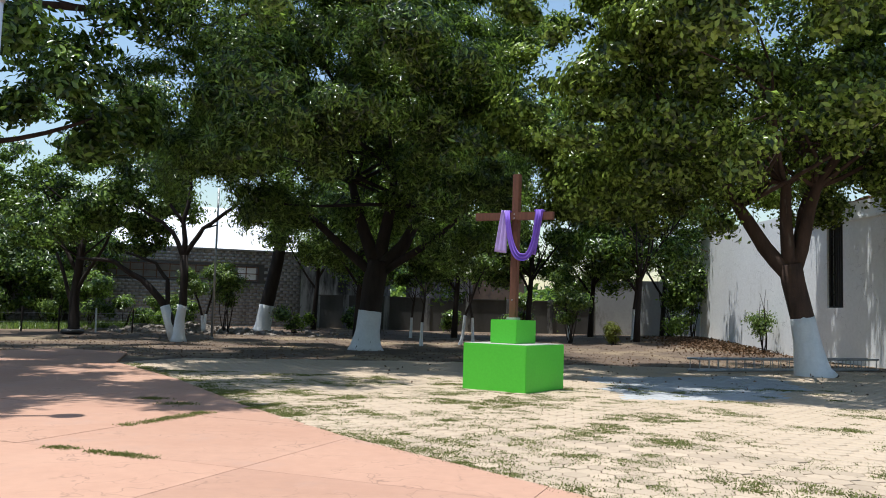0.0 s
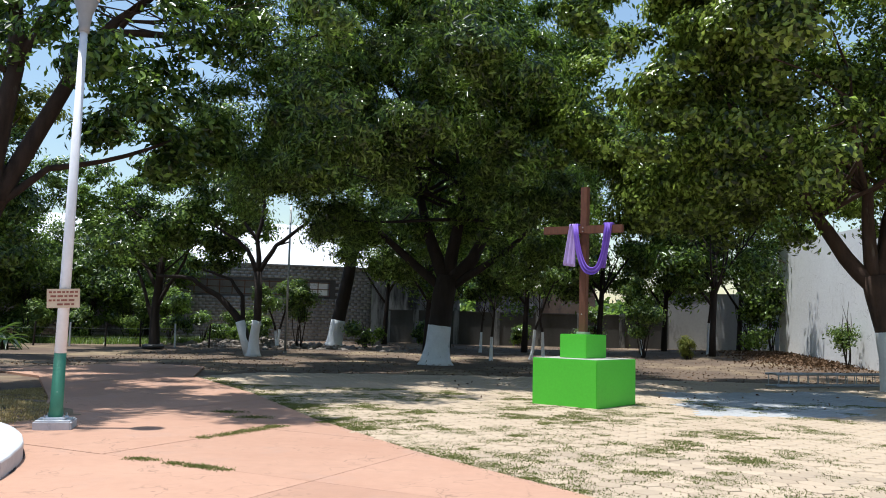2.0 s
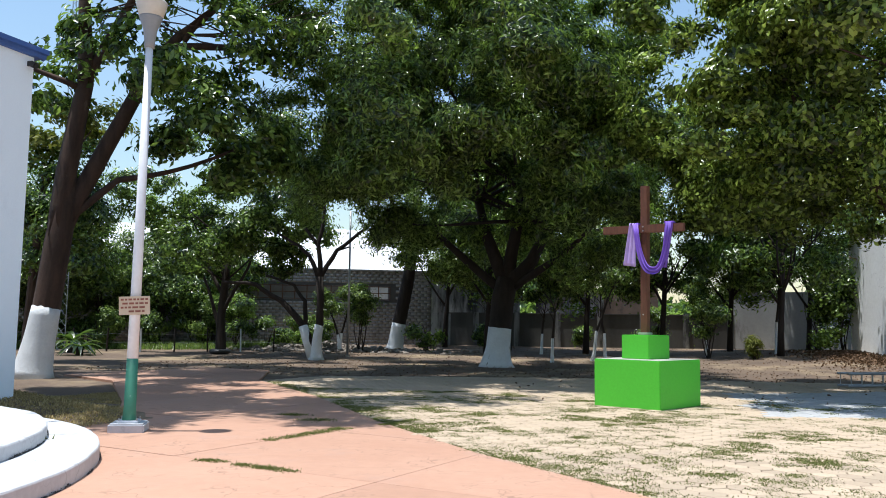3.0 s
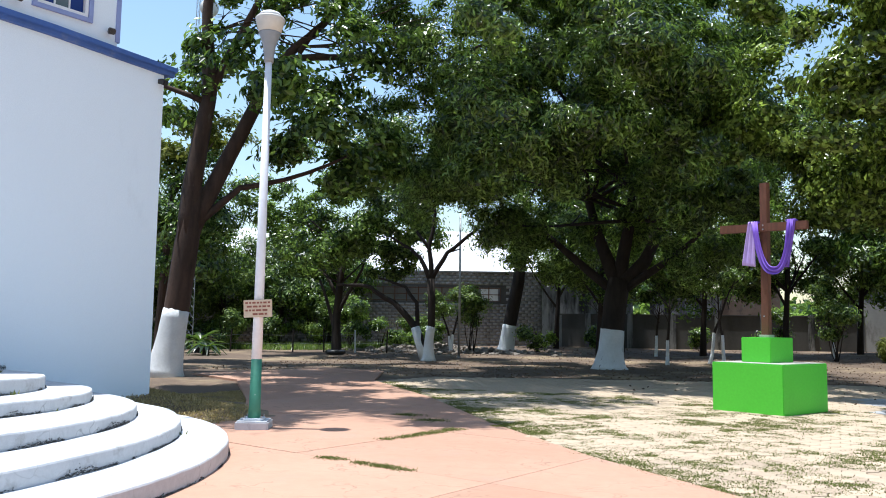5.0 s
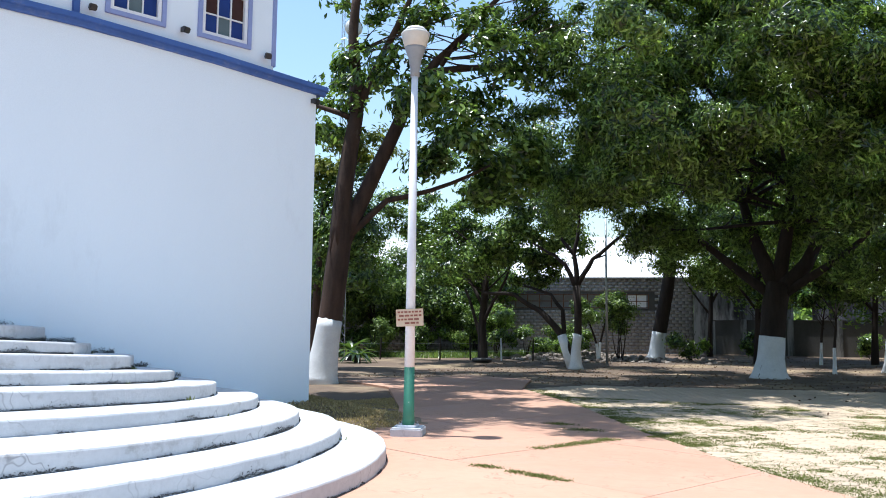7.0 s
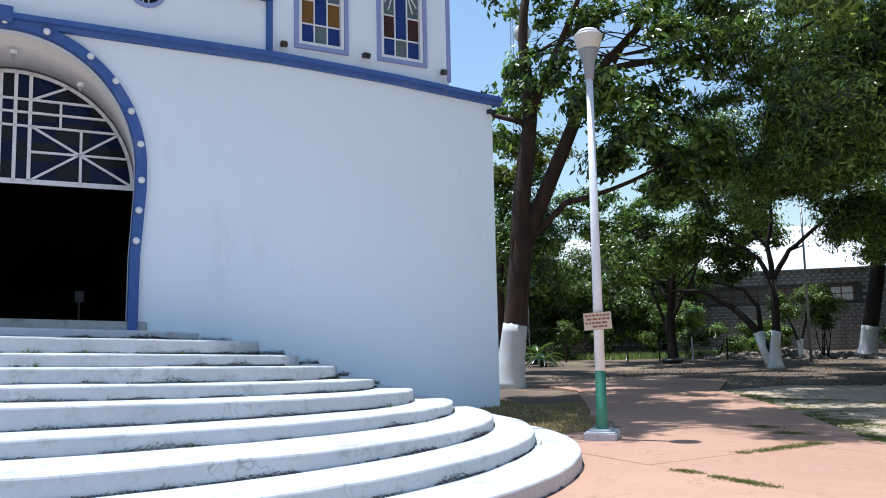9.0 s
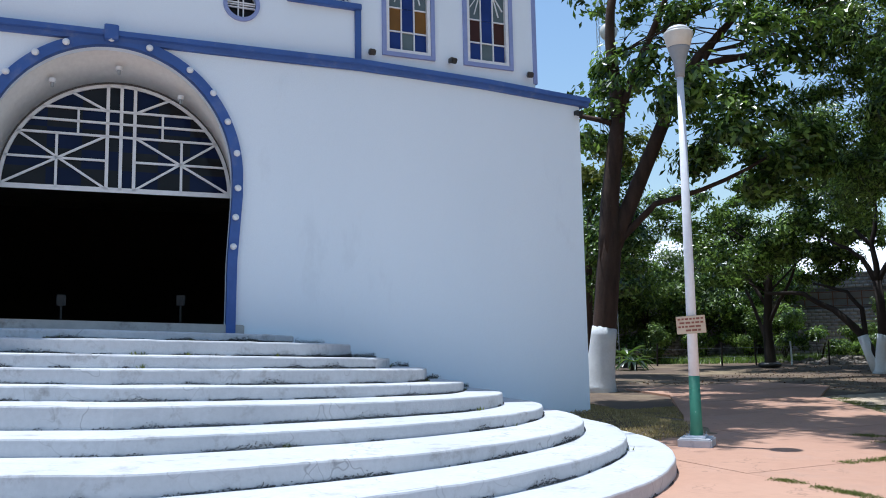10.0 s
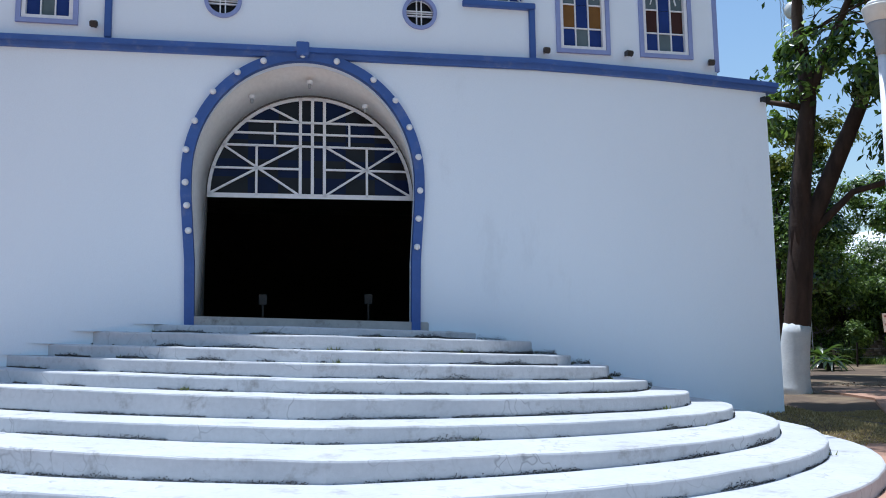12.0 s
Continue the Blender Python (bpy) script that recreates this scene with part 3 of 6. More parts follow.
part("wall", box(-1.4, 12.12, 12.0, 12.3, 6.15, 10.4), WHITE_WALL, church)
part("roof", box(-1.5, 12.2, 0.0, 12.4, 10.4, 10.6), CONCRETE, church)
part("pilaster_strip", box(12.08, 12.16, -0.01, 0.06, 6.16, 10.4), LILAC_TRIM, church)
for s in (2.03, 8.74):
    part("pilaster_strip", box(s - 0.05, s + 0.05, -0.05, 0.02, 6.18, 7.12, 0.008), BLUE_TRIM, church)


def glass_panes(window, cells, d):
    for a, b, c, e, mat in cells:
        part("pane", box(a + 0.004, b - 0.004, d, d + 0.012, c + 0.004, e - 0.004), mat, window)


def bar(window, p, q, d, w=0.02, name="muntin"):
    """A glazing bar from p to q, (s, z) each."""
    a, b = Vector((p[0], 0, p[1])), Vector((q[0], 0, q[1]))
    ln = (b - a).length
    ang = math.atan2(b.z - a.z, b.x - a.x)
    m = Matrix.Translation((a + b) / 2 + Vector((0, d, 0))) @ Matrix.Rotation(-ang, 4, "Y")
    part(name, box(-ln / 2, ln / 2, -0.02, 0.016, -w / 2, w / 2, 0, m), WHITE_METAL, window)


def frame_of(window, a, b, c, e, w, d0, d1, mat, name):
    return part(name, holed_wall(a - w, b + w, c - w, e + w, [(a, b, c, e)], d0, d1), mat, window)


def stained_window(a, b, c, e, amber):
    win = thing("window", F, "tall stained-glass window with white bars, blue and %s panes, lilac surround" % ("amber" if amber else "brown"), "window", "windows of the church front")
    win.name = "window"
    frame_of(win, a - 0.03, b + 0.03, c - 0.03, e + 0.03, 0.07, -0.035, 0.03, LILAC_TRIM, "surround")
    casing = frame_of(win, a + 0.03, b - 0.03, c + 0.03, e - 0.03, 0.055, -0.01, 0.10, WHITE_METAL, "window_frame")
    x = [a + 0.03 + (b - a - 0.06) * k / 3 for k in range(4)]
    z = [c + 0.03, c + 0.36, c + 0.78, c + 1.3, c + 1.72, e - 0.03]
    hot = GLASS_AMBER if amber else GLASS_BROWN
    rows = [(GLASS_BLUE, GLASS_GREY, GLASS_BLUE), (hot, GLASS_BLUE, hot), (GLASS_GREY, GLASS_BLUE, GLASS_GREY), (hot, GLASS_BLUE, hot), (GLASS_BLUE, GLASS_GREY, GLASS_BLUE)]
    glass_panes(win, [(x[i], x[i + 1], z[j], z[j + 1], rows[j][i]) for j in range(5) for i in range(3)], 0.06)
    for i in (1, 2):
        bar(casing, (x[i], z[0]), (x[i], z[-1]), 0.05)
    for j in (1, 2, 3, 4):
        if j in (2, 3):
            bar(casing, (x[0], z[j]), (x[1], z[j]), 0.052)
            bar(casing, (x[2], z[j]), (x[3], z[j]), 0.052)
        else:
            bar(casing, (x[0], z[j]), (x[3], z[j]), 0.052)
    for q in (0.35, 0.75):
        bar(casing, (x[1], z[3]), (x[0] + (x[1] - x[0]) * (0.15 if q > 0.5 else 0.5), z[2] + (0.3 if q < 0.5 else 0.3) * q), 0.054, 0.016)
        bar(casing, (x[2], z[3]), (x[3] - (x[3] - x[2]) * (0.15 if q > 0.5 else 0.5), z[2] + 0.3 * q), 0.054, 0.016)
    return win


for k, (a, b) in enumerate(WINDOWS):
    stained_window(a, b, 6.45, 8.5, k in (1, 2))
for a, b in MIDDLE:
    win = thing("window", F, "small stained-glass window with white bars over a blue sill", "window", "windows of the church front")
    part("window_sill", box(a - 0.1, b + 0.17, -0.09, 0.03, 7.05, 7.15, 0.01), BLUE_TRIM, win)
    casing = frame_of(win, a + 0.03, b - 0.03, 7.19, 8.47, 0.03, -0.005, 0.1, WHITE_METAL, "window_frame")
    x = [a + 0.03 + (b - a - 0.06) * k / 4 for k in range(5)]
    glass_panes(win, [(x[i], x[i + 1], z0, z1, (GLASS_BLUE, GLASS_NAVY, GLASS_GREY, GLASS_BLUE)[i]) for i in range(4) for z0, z1 in ((7.19, 7.6), (7.6, 8.47))], 0.06)
    for i in (1, 2, 3):
        bar(casing, (x[i], 7.19), (x[i], 8.47), 0.05)
    bar(casing, (x[0], 7.6), (x[4], 7.6), 0.052)
    for i in (0, 4):
        bar(casing, (x[i], 7.19), (x[2], 7.58), 0.054, 0.016)
for c in ROSES:
    win = thing("round_window", F @ Matrix.Translation((c, 0, 6.89)), "small round window with white crossed bars and lilac ring", "window", "round windows")
    bm = bmesh.new()
    n = 48
    circle = [(0.23 * math.cos(2 * math.pi * i / n), 0.23 * math.sin(2 * math.pi * i / n)) for i in range(n)]
    square = []
    for x, z in circle:
        k = 0.34 / max(abs(x), abs(z))
        square.append((x * k, z * k))
    cv = [bm.verts.new((x, 0.012, z)) for x, z in circle]
    sv = [bm.verts.new((x, 0.012, z)) for x, z in square]
    fs = [bm.faces.new((cv[i], cv[(i + 1) % n], sv[(i + 1) % n], sv[i])) for i in range(n)]
    ext = bmesh.ops.extrude_face_region(bm, geom=fs)
    bmesh.ops.translate(bm, vec=(0, 0.3, 0), verts=[v for v in ext["geom"] if isinstance(v, bmesh.types.BMVert)])
    part("wall_collar", bm, WHITE_WALL, win)
    bm = bmesh.new()
    for r0, r1, d in ((0.225, 0.285, -0.03),):
        loops = []
        for r, dd in ((r0, 0.05), (r0, d), (r1, d), (r1, 0.03)):
            loops.append([bm.verts.new((r * math.cos(2 * math.pi * i / n), dd, r * math.sin(2 * math.pi * i / n))) for i in range(n)])
        for p, q in zip(loops, loops[1:]):
            for i in range(n):
                bm.faces.new((p[i], p[(i + 1) % n], q[(i + 1) % n], q[i]))
    hoop = part("ring", bm, LILAC_TRIM, win, "lilac ring")
    bm = lathe([(0.24, 0), (0.24, 0.012)], 40, m=Matrix.Translation((0, 0.12, 0)) @ Matrix.Rotation(radians(90), 4, "X"))
    part("pane", bm, GLASS_DARK, win)
    for o in (-0.045, 0.034):
        h = math.sqrt(0.23 ** 2 - o ** 2)
        bar(hoop, (-h, o), (h, o), 0.05, 0.018)
        bar(hoop, (o, -h), (o, h), 0.052, 0.018)
    bar(hoop, (-0.22, 0.0), (0.22, 0.0), 0.054, 0.012)

# fanlight over the doorway
CX = S0 + 0.135
fan = thing("fanlight", F @ Matrix.Translation((CX, DOOR_D + 0.06, 0)), "half-round fanlight with white iron bars and dark blue glass", "window")
HALF_W, SPR = 1.70, 3.97
n = 44
for side, mats in ((-1, (GLASS_DARK, GLASS_NAVY)), (1, (GLASS_NAVY, GLASS_DARK))):
    cuts = [0.0, 0.33, 0.62, 1.0]
    for ci, (u0, u1) in enumerate(zip(cuts, cuts[1:])):
        zc = [0, 0.32, 0.62, 0.95, 1.25, 1.72]
        for zi, (a, b) in enumerate(zip(zc, zc[1:])):
            x0, x1 = u0 * HALF_W, u1 * HALF_W
            if math.hypot(x0, a) >= HALF_W:
                continue
            bm = bmesh.new()
            pts = []
            for k in range(9):
                x = x0 + (x1 - x0) * k / 8
                lim = math.sqrt(max(0.0, HALF_W ** 2 - x * x)) + 0.01
                if lim > a + 0.002:
                    pts.append((x, min(b, lim)))
            if len(pts) < 2:
                bm.free()
                continue
            poly = [(pts[0][0], a)] + pts + [(pts[-1][0], a)]
            f0 = bm.faces.new([bm.verts.new((side * x, 0.03, SPR + z)) for x, z in poly])
            ext = bmesh.ops.extrude_face_region(bm, geom=[f0])
            bmesh.ops.translate(bm, vec=(0, 0.01, 0), verts=[v for v in ext["geom"] if isinstance(v, bmesh.types.BMVert)])
            part("pane", bm, mats[(ci + zi) % 2], fan)


def fan_bar(p, q, w=0.038):
    bar(fan, p, q, 0.0, w, "bar")


def arc_x(z):
    return math.sqrt(max(0.0, HALF_W ** 2 - z * z))


fan_bar((-HALF_W, SPR), (HALF_W, SPR), 0.075)
for x in (-0.2, 0.0, 0.2):
    fan_bar((x, SPR), (x, SPR + arc_x(abs(x))), 0.05)
for z in (0.85, 1.06, 1.26):
    fan_bar((-arc_x(z), SPR + z), (arc_x(z), SPR + z), 0.034)
for sgn in (-1, 1):
    fan_bar((sgn * 0.2, SPR + 0.46), (sgn * arc_x(0.46), SPR + 0.46), 0.034)
    fan_bar((sgn * 0.915, SPR), (sgn * 0.915, SPR + 0.85), 0.038)
    fan_bar((sgn * 0.62, SPR + 0.85), (sgn * 0.62, SPR + 1.26), 0.034)
    fan_bar((sgn * 0.22, SPR + 0.02), (sgn * arc_x(0.85), SPR + 0.85), 0.034)
    fan_bar((sgn * (HALF_W - 0.02), SPR + 0.02), (sgn * 0.22, SPR + 0.85), 0.034)
    fan_bar((sgn * 0.22, SPR + 1.26), (sgn * 0.75, SPR + arc_x(0.75)), 0.034)
bm = bmesh.new()
loops = []
for r, dd in ((HALF_W + 0.01, -0.02), (HALF_W - 0.05, -0.02), (HALF_W - 0.05, 0.02)):
    loops.append([bm.verts.new((r * math.cos(math.pi * i / n), dd, SPR + r * math.sin(math.pi * i / n))) for i in range(n + 1)])
for p, q in zip(loops, loops[1:]):
    for i in range(n):
        bm.faces.new((p[i], p[i + 1], q[i + 1], q[i]))
part("rim", bm, WHITE_METAL, fan)

# round bulbs on the arch surround
bulb0 = None
spots = [(-0.06, 6.03), (-0.66, 5.9), (-1.05, 5.7), (-1.41, 5.38), (-1.67, 4.91), (-1.79, 4.46), (-1.79, 3.96), (-1.76, 3.61), (-1.73, 3.23),
         (0.47, 5.95), (1.05, 5.68), (1.4, 5.36), (1.62, 4.93), (1.76, 4.45), (1.78, 3.91), (1.75, 3.46), (1.72, 3.01)]
for x, z in spots:
    m = F @ Matrix.Translation((S0 + x, -0.07, z))
    if bulb0 is None:
        bulb0 = thing("light_bulb", m, "round white light bulb on the blue arch surround", "light bulb", "bulbs on the arch")
        rot = Matrix.Rotation(radians(90), 4, "X")
        part("bulb", lathe([(0.016, 0.02), (0.04, 0.03), (0.052, 0.055), (0.046, 0.08), (0.024, 0.098)], 14, m=rot), WHITE_METAL, bulb0, smooth=True)
        part("holder", lathe([(0.03, 0.0), (0.03, 0.028)], 12, m=rot), STEEL, bulb0)
    else:
        copy_thing(bulb0, m)
# small lamp points in the portal ceiling
for x, y, z in ((-0.85, 0.5, 5.5), (0.07, 0.5, 5.79), (0.98, 0.5, 5.42)):
    lp = thing("socket", F @ Matrix.Translation((S0 + x, y, z)), "small bare lamp socket in the portal ceiling", "lamp socket", "portal sockets")
    part("base", lathe([(0.05, -0.03), (0.05, 0.03)], 12), WHITE_METAL, lp)
    part("stem", lathe([(0.022, -0.1), (0.028, -0.028)], 10), STEEL, lp)


def floodlight(s, z, k):
    fl = thing("floodlight", F @ Matrix.Translation((s, -0.08, z)) @ pose(0, 0, 0, 0, 0, k), "small black spotlight fixed to the white wall", "spotlight", "spotlights on the church front")
    part("bracket", box(-0.015, 0.015, -0.01, 0.09, -0.03, 0.05), BLACK_PLASTIC, fl)
    part("head", box(-0.055, 0.055, -0.1, 0.0, -0.05, 0.05, 0.015, pose(0, 0, 0, 25, 0, 0)), BLACK_PLASTIC, fl)


for s, z, k in ((8.95, 6.35, 0), (10.42, 6.38, 10), (11.95, 6.3, -10), (12.95, 5.68, 15), (1.85, 6.36, 0)):
    floodlight(s, z, k)
# pale plates take a dark tone for the doorway's dimness; the stand is added
for s, z in ((4.32, 2.32), (6.2, 2.32)):
    so = thing("notice", F @ Matrix.Translation((s, 2.2, z)), "small notice plate, coloured dark to suit the dim doorway", "notice")
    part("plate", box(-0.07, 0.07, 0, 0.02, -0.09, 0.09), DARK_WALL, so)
    part("stand", box(-0.015, 0.015, 0.02, 0.04, -0.46, 0.09), BLACK_PLASTIC, so)


# ---- lamp post ----
post = thing("street_lamp", pose(-5.95, 10.66, 0, 0.6, 0.4, 20), "white lamp post with green foot and grey bowl lamp", "street lamp")
part("pad", box(-0.23, 0.23, -0.25, 0.23, -0.05, 0.12, 0.02), STEP_WHITE, post, "chipped white concrete pad")
plate = part("base_plate", box(-0.14, 0.14, -0.14, 0.14, 0.12, 0.15, 0.008), POST_WHITE, post)
part("pole_foot", lathe([(0.095, 0.15), (0.082, 0.3), (0.076, 0.98)], 20), POST_GREEN, post, "green-painted pole foot", True)
part("pole", lathe([(0.076, 0.98), (0.066, 2.6), (0.05, 5.36)], 20), POST_WHITE, post, "white-painted tapered pole", True)
part("neck", lathe([(0.07, 5.34), (0.072, 5.42), (0.095, 5.6), (0.155, 5.76), (0.162, 5.79)], 24), LAMP_GREY, post, "grey lamp neck", True)
bowl = part("bowl", lathe([(0.164, 5.79), (0.215, 5.98), (0.22, 6.0), (0.205, 6.02)], 28), LAMP_BOWL, post, "translucent lamp bowl", True)
part("cap", lathe([(0.2, 6.02), (0.14, 6.09), (0.07, 6.12), (0.02, 6.125)], 24), WHITE_METAL, bowl, "white lamp cap", True)
for sx in (-1, 1):
    for sy in (-1, 1):
        part("bolt", lathe([(0.012, 0.145), (0.012, 0.185)], 8, m=Matrix.Translation((sx * 0.115, sy * 0.115, 0))), STEEL, plate)
sign = thing("sign", pose(-5.89, 10.55, 1.70, 0, -3, 24), "small hand-lettered board strapped to the lamp post, weathered", "sign")
board = part("board", box(-0.2, 0.2, -0.01, 0.01, -0.125, 0.125, 0.004), SIGN_BOARD, sign)
rs = random.Random(4)
for r in range(4):
    x = -0.175 + (0.02 if r % 2 else 0) + (0.08 if r == 3 else 0)
    while x < 0.14:
        w = rs.uniform(0.025, 0.08)
        part("text_bar", box(x, min(x + w, 0.175), -0.013, -0.01, 0.07 - r * 0.054, 0.096 - r * 0.054), SIGN_INK, board)
        x += w + 0.015
part("strap", lathe([(0.078, -0.012), (0.078, 0.012)], 16, m=Matrix.Translation((-0.01, 0.088, 0.0))), STEEL, sign)

# ---- pedestal and cross ----
PED = Matrix(((0.82, 0.57, 0, 1.48), (-0.57, 0.82, 0, 16.81), (0, 0, 1, 0), (0, 0, 0, 1)))
ped = thing("pedestal", PED, "two-tier concrete pedestal painted bright green", "pedestal")
part("lower_block", box(-0.71, 0.71, -0.84, 0.74, -0.05, 0.89, 0.012), GREEN_PAINT, ped)
part("upper_block", box(-0.37, 0.23, -0.39, 0.41, 0.89, 1.36, 0.012), GREEN_PAINT, ped)
part("dusty_top", box(-0.69, 0.69, -0.82, 0.72, 0.89, 0.896), CONCRETE, ped, "dusty top face")
cross = thing("cross", PED @ Matrix.Translation((-0.07, 0.0, 1.36)), "brown-stained wooden cross standing in the green pedestal", "cross")
part("upright", box(-0.075, 0.075, -0.06, 0.06, -0.02, 2.97, 0.008, pose(0, 0, 0, 0, 0.5, 0)), CROSS_WOOD, cross)
beam = part("crossbeam", box(-0.91, 0.9, -0.095, -0.02, -0.08, 0.08, 0.008, pose(0, 0, 2.1, 0, 1.4, 0)), CROSS_WOOD, cross)
part("socket", box(-0.11, 0.11, -0.1, 0.1, 0.0, 0.05, 0.01), CONCRETE, cross)
for x, z in ((0.03, 2.14), (0.03, 2.06), (0.02, 0.4)):
    part("bolt", lathe([(0.014, 0), (0.014, 0.012)], 8, m=Matrix.Translation((x, -0.1, z)) @ Matrix.Rotation(radians(90), 4, "X")), STEEL, beam)


def ribbon(bm, path, width_at, fold, depth, seed):
    """A draped strip: cross-sections with folds along a path, given thickness afterwards."""
    rows = []
    for i, (p, across) in enumerate(path):
        p, across = Vector(p), Vector(across).normalized()
        w = width_at(i / (len(path) - 1))
        row = []
        for k in range(13):
            u = k / 12 - 0.5
            fold_d = depth * math.sin(u * fold + seed + i * 0.12) + depth * 0.4 * math.sin(u * fold * 2.3 + seed * 2)
            row.append(bm.verts.new(p + across * (u * w) + Vector((0, -fold_d, 0))))
        rows.append(row)
    fs = []
    for a, b in zip(rows, rows[1:]):
        for k in range(12):
            fs.append(bm.faces.new((a[k], a[k + 1], b[k + 1], b[k])))
    ext = bmesh.ops.extrude_face_region(bm, geom=fs)
    bmesh.ops.translate(bm, vec=(0, 0.006, 0), verts=[v for v in ext["geom"] if isinstance(v, bmesh.types.BMVert)])
    return bm


drape = thing("drape", PED @ Matrix.Translation((-0.07, 0, 1.26)) @ pose(0, 0, 0, 0, 1.2, 0), "purple cloth looped over both arms of the wooden cross", "drape")
n = 30
swag = []
for i in range(n + 1):
    t = i / n
    x = -0.16 + 0.72 * t + 0.05 * math.sin(math.pi * t)
    z = 2.31 - 0.95 * (1 - abs(2 * t - 1) ** 2.6) ** 0.75
    swag.append(Vector((x, -0.15 - 0.03 * math.sin(math.pi * t), z)))
path = []
for i in range(n + 1):
    tang = swag[min(n, i + 1)] - swag[max(0, i - 1)]
    path.append((swag[i], (-tang.z, 0, tang.x)))
part("swag", ribbon(bmesh.new(), path, lambda t: 0.13 + 0.02 * math.sin(math.pi * t), 15, 0.022, 0.4), CLOTH, drape, "purple looped swag", True)
hang = [((-0.24 - 0.06 * i / 14, -0.125, 2.32 - 0.86 * i / 14), (1, 0, -0.12 * i / 14)) for i in range(15)]
part("tail", ribbon(bmesh.new(), hang, lambda t: 0.15 + 0.13 * t, 15, 0.014, 1.1), CLOTH_PALE, drape, "pale lilac hanging tail", True)
hang = [((0.56 - 0.1 * i / 14, -0.12, 2.32 - 0.9 * i / 14), (1, 0, 0.0)) for i in range(15)]
part("tail", ribbon(bmesh.new(), hang, lambda t: 0.17 - 0.06 * t, 18, 0.02, 2.0), CLOTH, drape, "purple hanging tail", True)
for x in (-0.2, 0.55):
    part("fold_over", box(x - 0.1, x + 0.09, -0.13, 0.0, 2.28, 2.32, 0.012), CLOTH, drape)


# ---- trees ----
def tree(name, label, base, trunk_pts, trunk_r, limbs, wash, bark, group="", n=14):
    """limbs: lists of (points, r0, r1). wash: height of the whitewashed foot."""
    ob = thing(name, Matrix.Translation(base), label, "tree", group)
    pts = [Vector(p) for p in trunk_pts]
    bm = bmesh.new()
    tube_into(bm, pts, trunk_r, n, 0.09, 3)
    for lp, r0, r1 in limbs:
        k = len(lp) - 1
        tube_into(bm, lp, [r0 + (r1 - r0) * i / k for i in range(k + 1)], 8, 0.1, len(lp))
    stem = part("trunk", bm, bark, ob, smooth=True)
    if wash:
        bm = bmesh.new()
        wp, wr = [], []
        for i in range(9):
            z = -0.1 + (wash + 0.1) * i / 8
            for j in range(len(pts) - 1):
                if pts[j].z <= z <= pts[j + 1].z or j == len(pts) - 2:
                    t = (z - pts[j].z) / max(1e-6, pts[j + 1].z - pts[j].z)
                    wp.append(pts[j].lerp(pts[j + 1], t))
                    wr.append(trunk_r[j] + (trunk_r[j + 1] - trunk_r[j]) * t + 0.018)
                    break
        tube_into(bm, wp, wr, 24, 0.015, 5)
        for v in bm.verts:
            if v.co.z > wash - 0.06:
                v.co.z += 0.07 * noise.noise(Vector((v.co.x * 9, v.co.y * 9, wash)))
        part("whitewashed_foot", bm, WHITEWASH, stem, "whitewashed trunk foot", True)
    return ob


def twigs(ob, bark, centre, radii, start, count, r, seed):
    """Branches that spread from start into the crown."""
    rnd = random.Random(seed)
    bm = bmesh.new()
    for k in range(count):
        d = Vector((rnd.gauss(0, 1), rnd.gauss(0, 1), rnd.gauss(0.2, 0.7))).normalized()
        end = Vector(centre) + Vector((d.x * radii[0], d.y * radii[1], d.z * radii[2])) * rnd.uniform(0.6, 0.95)
        st = Vector(start[k % len(start)])
        pts = bent(st, end, 6, 0.09, seed * 31 + k)
        tube_into(bm, pts, [r * (1 - 0.8 * i / 6) for i in range(7)], 6, 0.1, k)
        for j in range(2):
            p = pts[3 + j]
            e = p + Vector((rnd.uniform(-1, 1), rnd.uniform(-1, 1), rnd.uniform(-0.4, 0.8))) * min(radii) * 0.4
            tube_into(bm, bent(p, e, 4, 0.1, k * 7 + j), [r * 0.4 * (1 - 0.75 * i / 4) for i in range(5)], 5, 0.1, k)
    return part("branchwork", bm, bark, ob, smooth=True)


# broad-leaved tree by the lime-washed wall
t1 = tree("almond_tree", "broad-leaved shade tree with whitewashed foot and forked reddish trunk", (10.31, 23.22, 0),
          [(0.1, 0, -0.15), (0.0, 0, 0.15), (-0.1, 0.05, 0.9), (-0.22, 0.1, 1.6), (-0.42, 0.2, 2.6), (-0.5, 0.22, 3.1)], [0.62, 0.46, 0.35, 0.31, 0.31, 0.33],
          [(bent((-0.5, 0.22, 2.8), (-1.8, 0.7, 4.75), 5, 0.05, 1) + bent((-1.8, 0.7, 4.75), (-2.6, 0.9, 7.6), 5, 0.06, 2)[1:], 0.24, 0.09),
           (bent((-0.5, 0.22, 2.9), (-0.6, 0.25, 5.4), 4, 0.04, 3) + bent((-0.6, 0.25, 5.4), (-0.9, 1.2, 8.5), 4, 0.06, 4)[1:], 0.21, 0.08),
           (bent((-0.4, 0.2, 2.9), (0.2, 0.1, 5.3), 4, 0.04, 5) + bent((0.2, 0.1, 5.3), (1.8, -0.4, 8.2), 4, 0.06, 6)[1:], 0.22, 0.08),
           (bent((-0.45, 0.2, 3.1), (0.9, 1.4, 6.0), 5, 0.06, 8), 0.16, 0.07),
           (bent((-1.8, 0.7, 4.75), (-5.0, -2.4, 7.2), 6, 0.06, 9), 0.13, 0.04)], 1.6, BARK_RED)
twigs(t1, BARK_RED, (-1.4, -0.8, 7.8), (6.5, 6.2, 3.2), [(-1.8, 0.7, 4.75), (-0.6, 0.25, 5.4), (0.2, 0.1, 5.3)], 20, 0.075, 11)
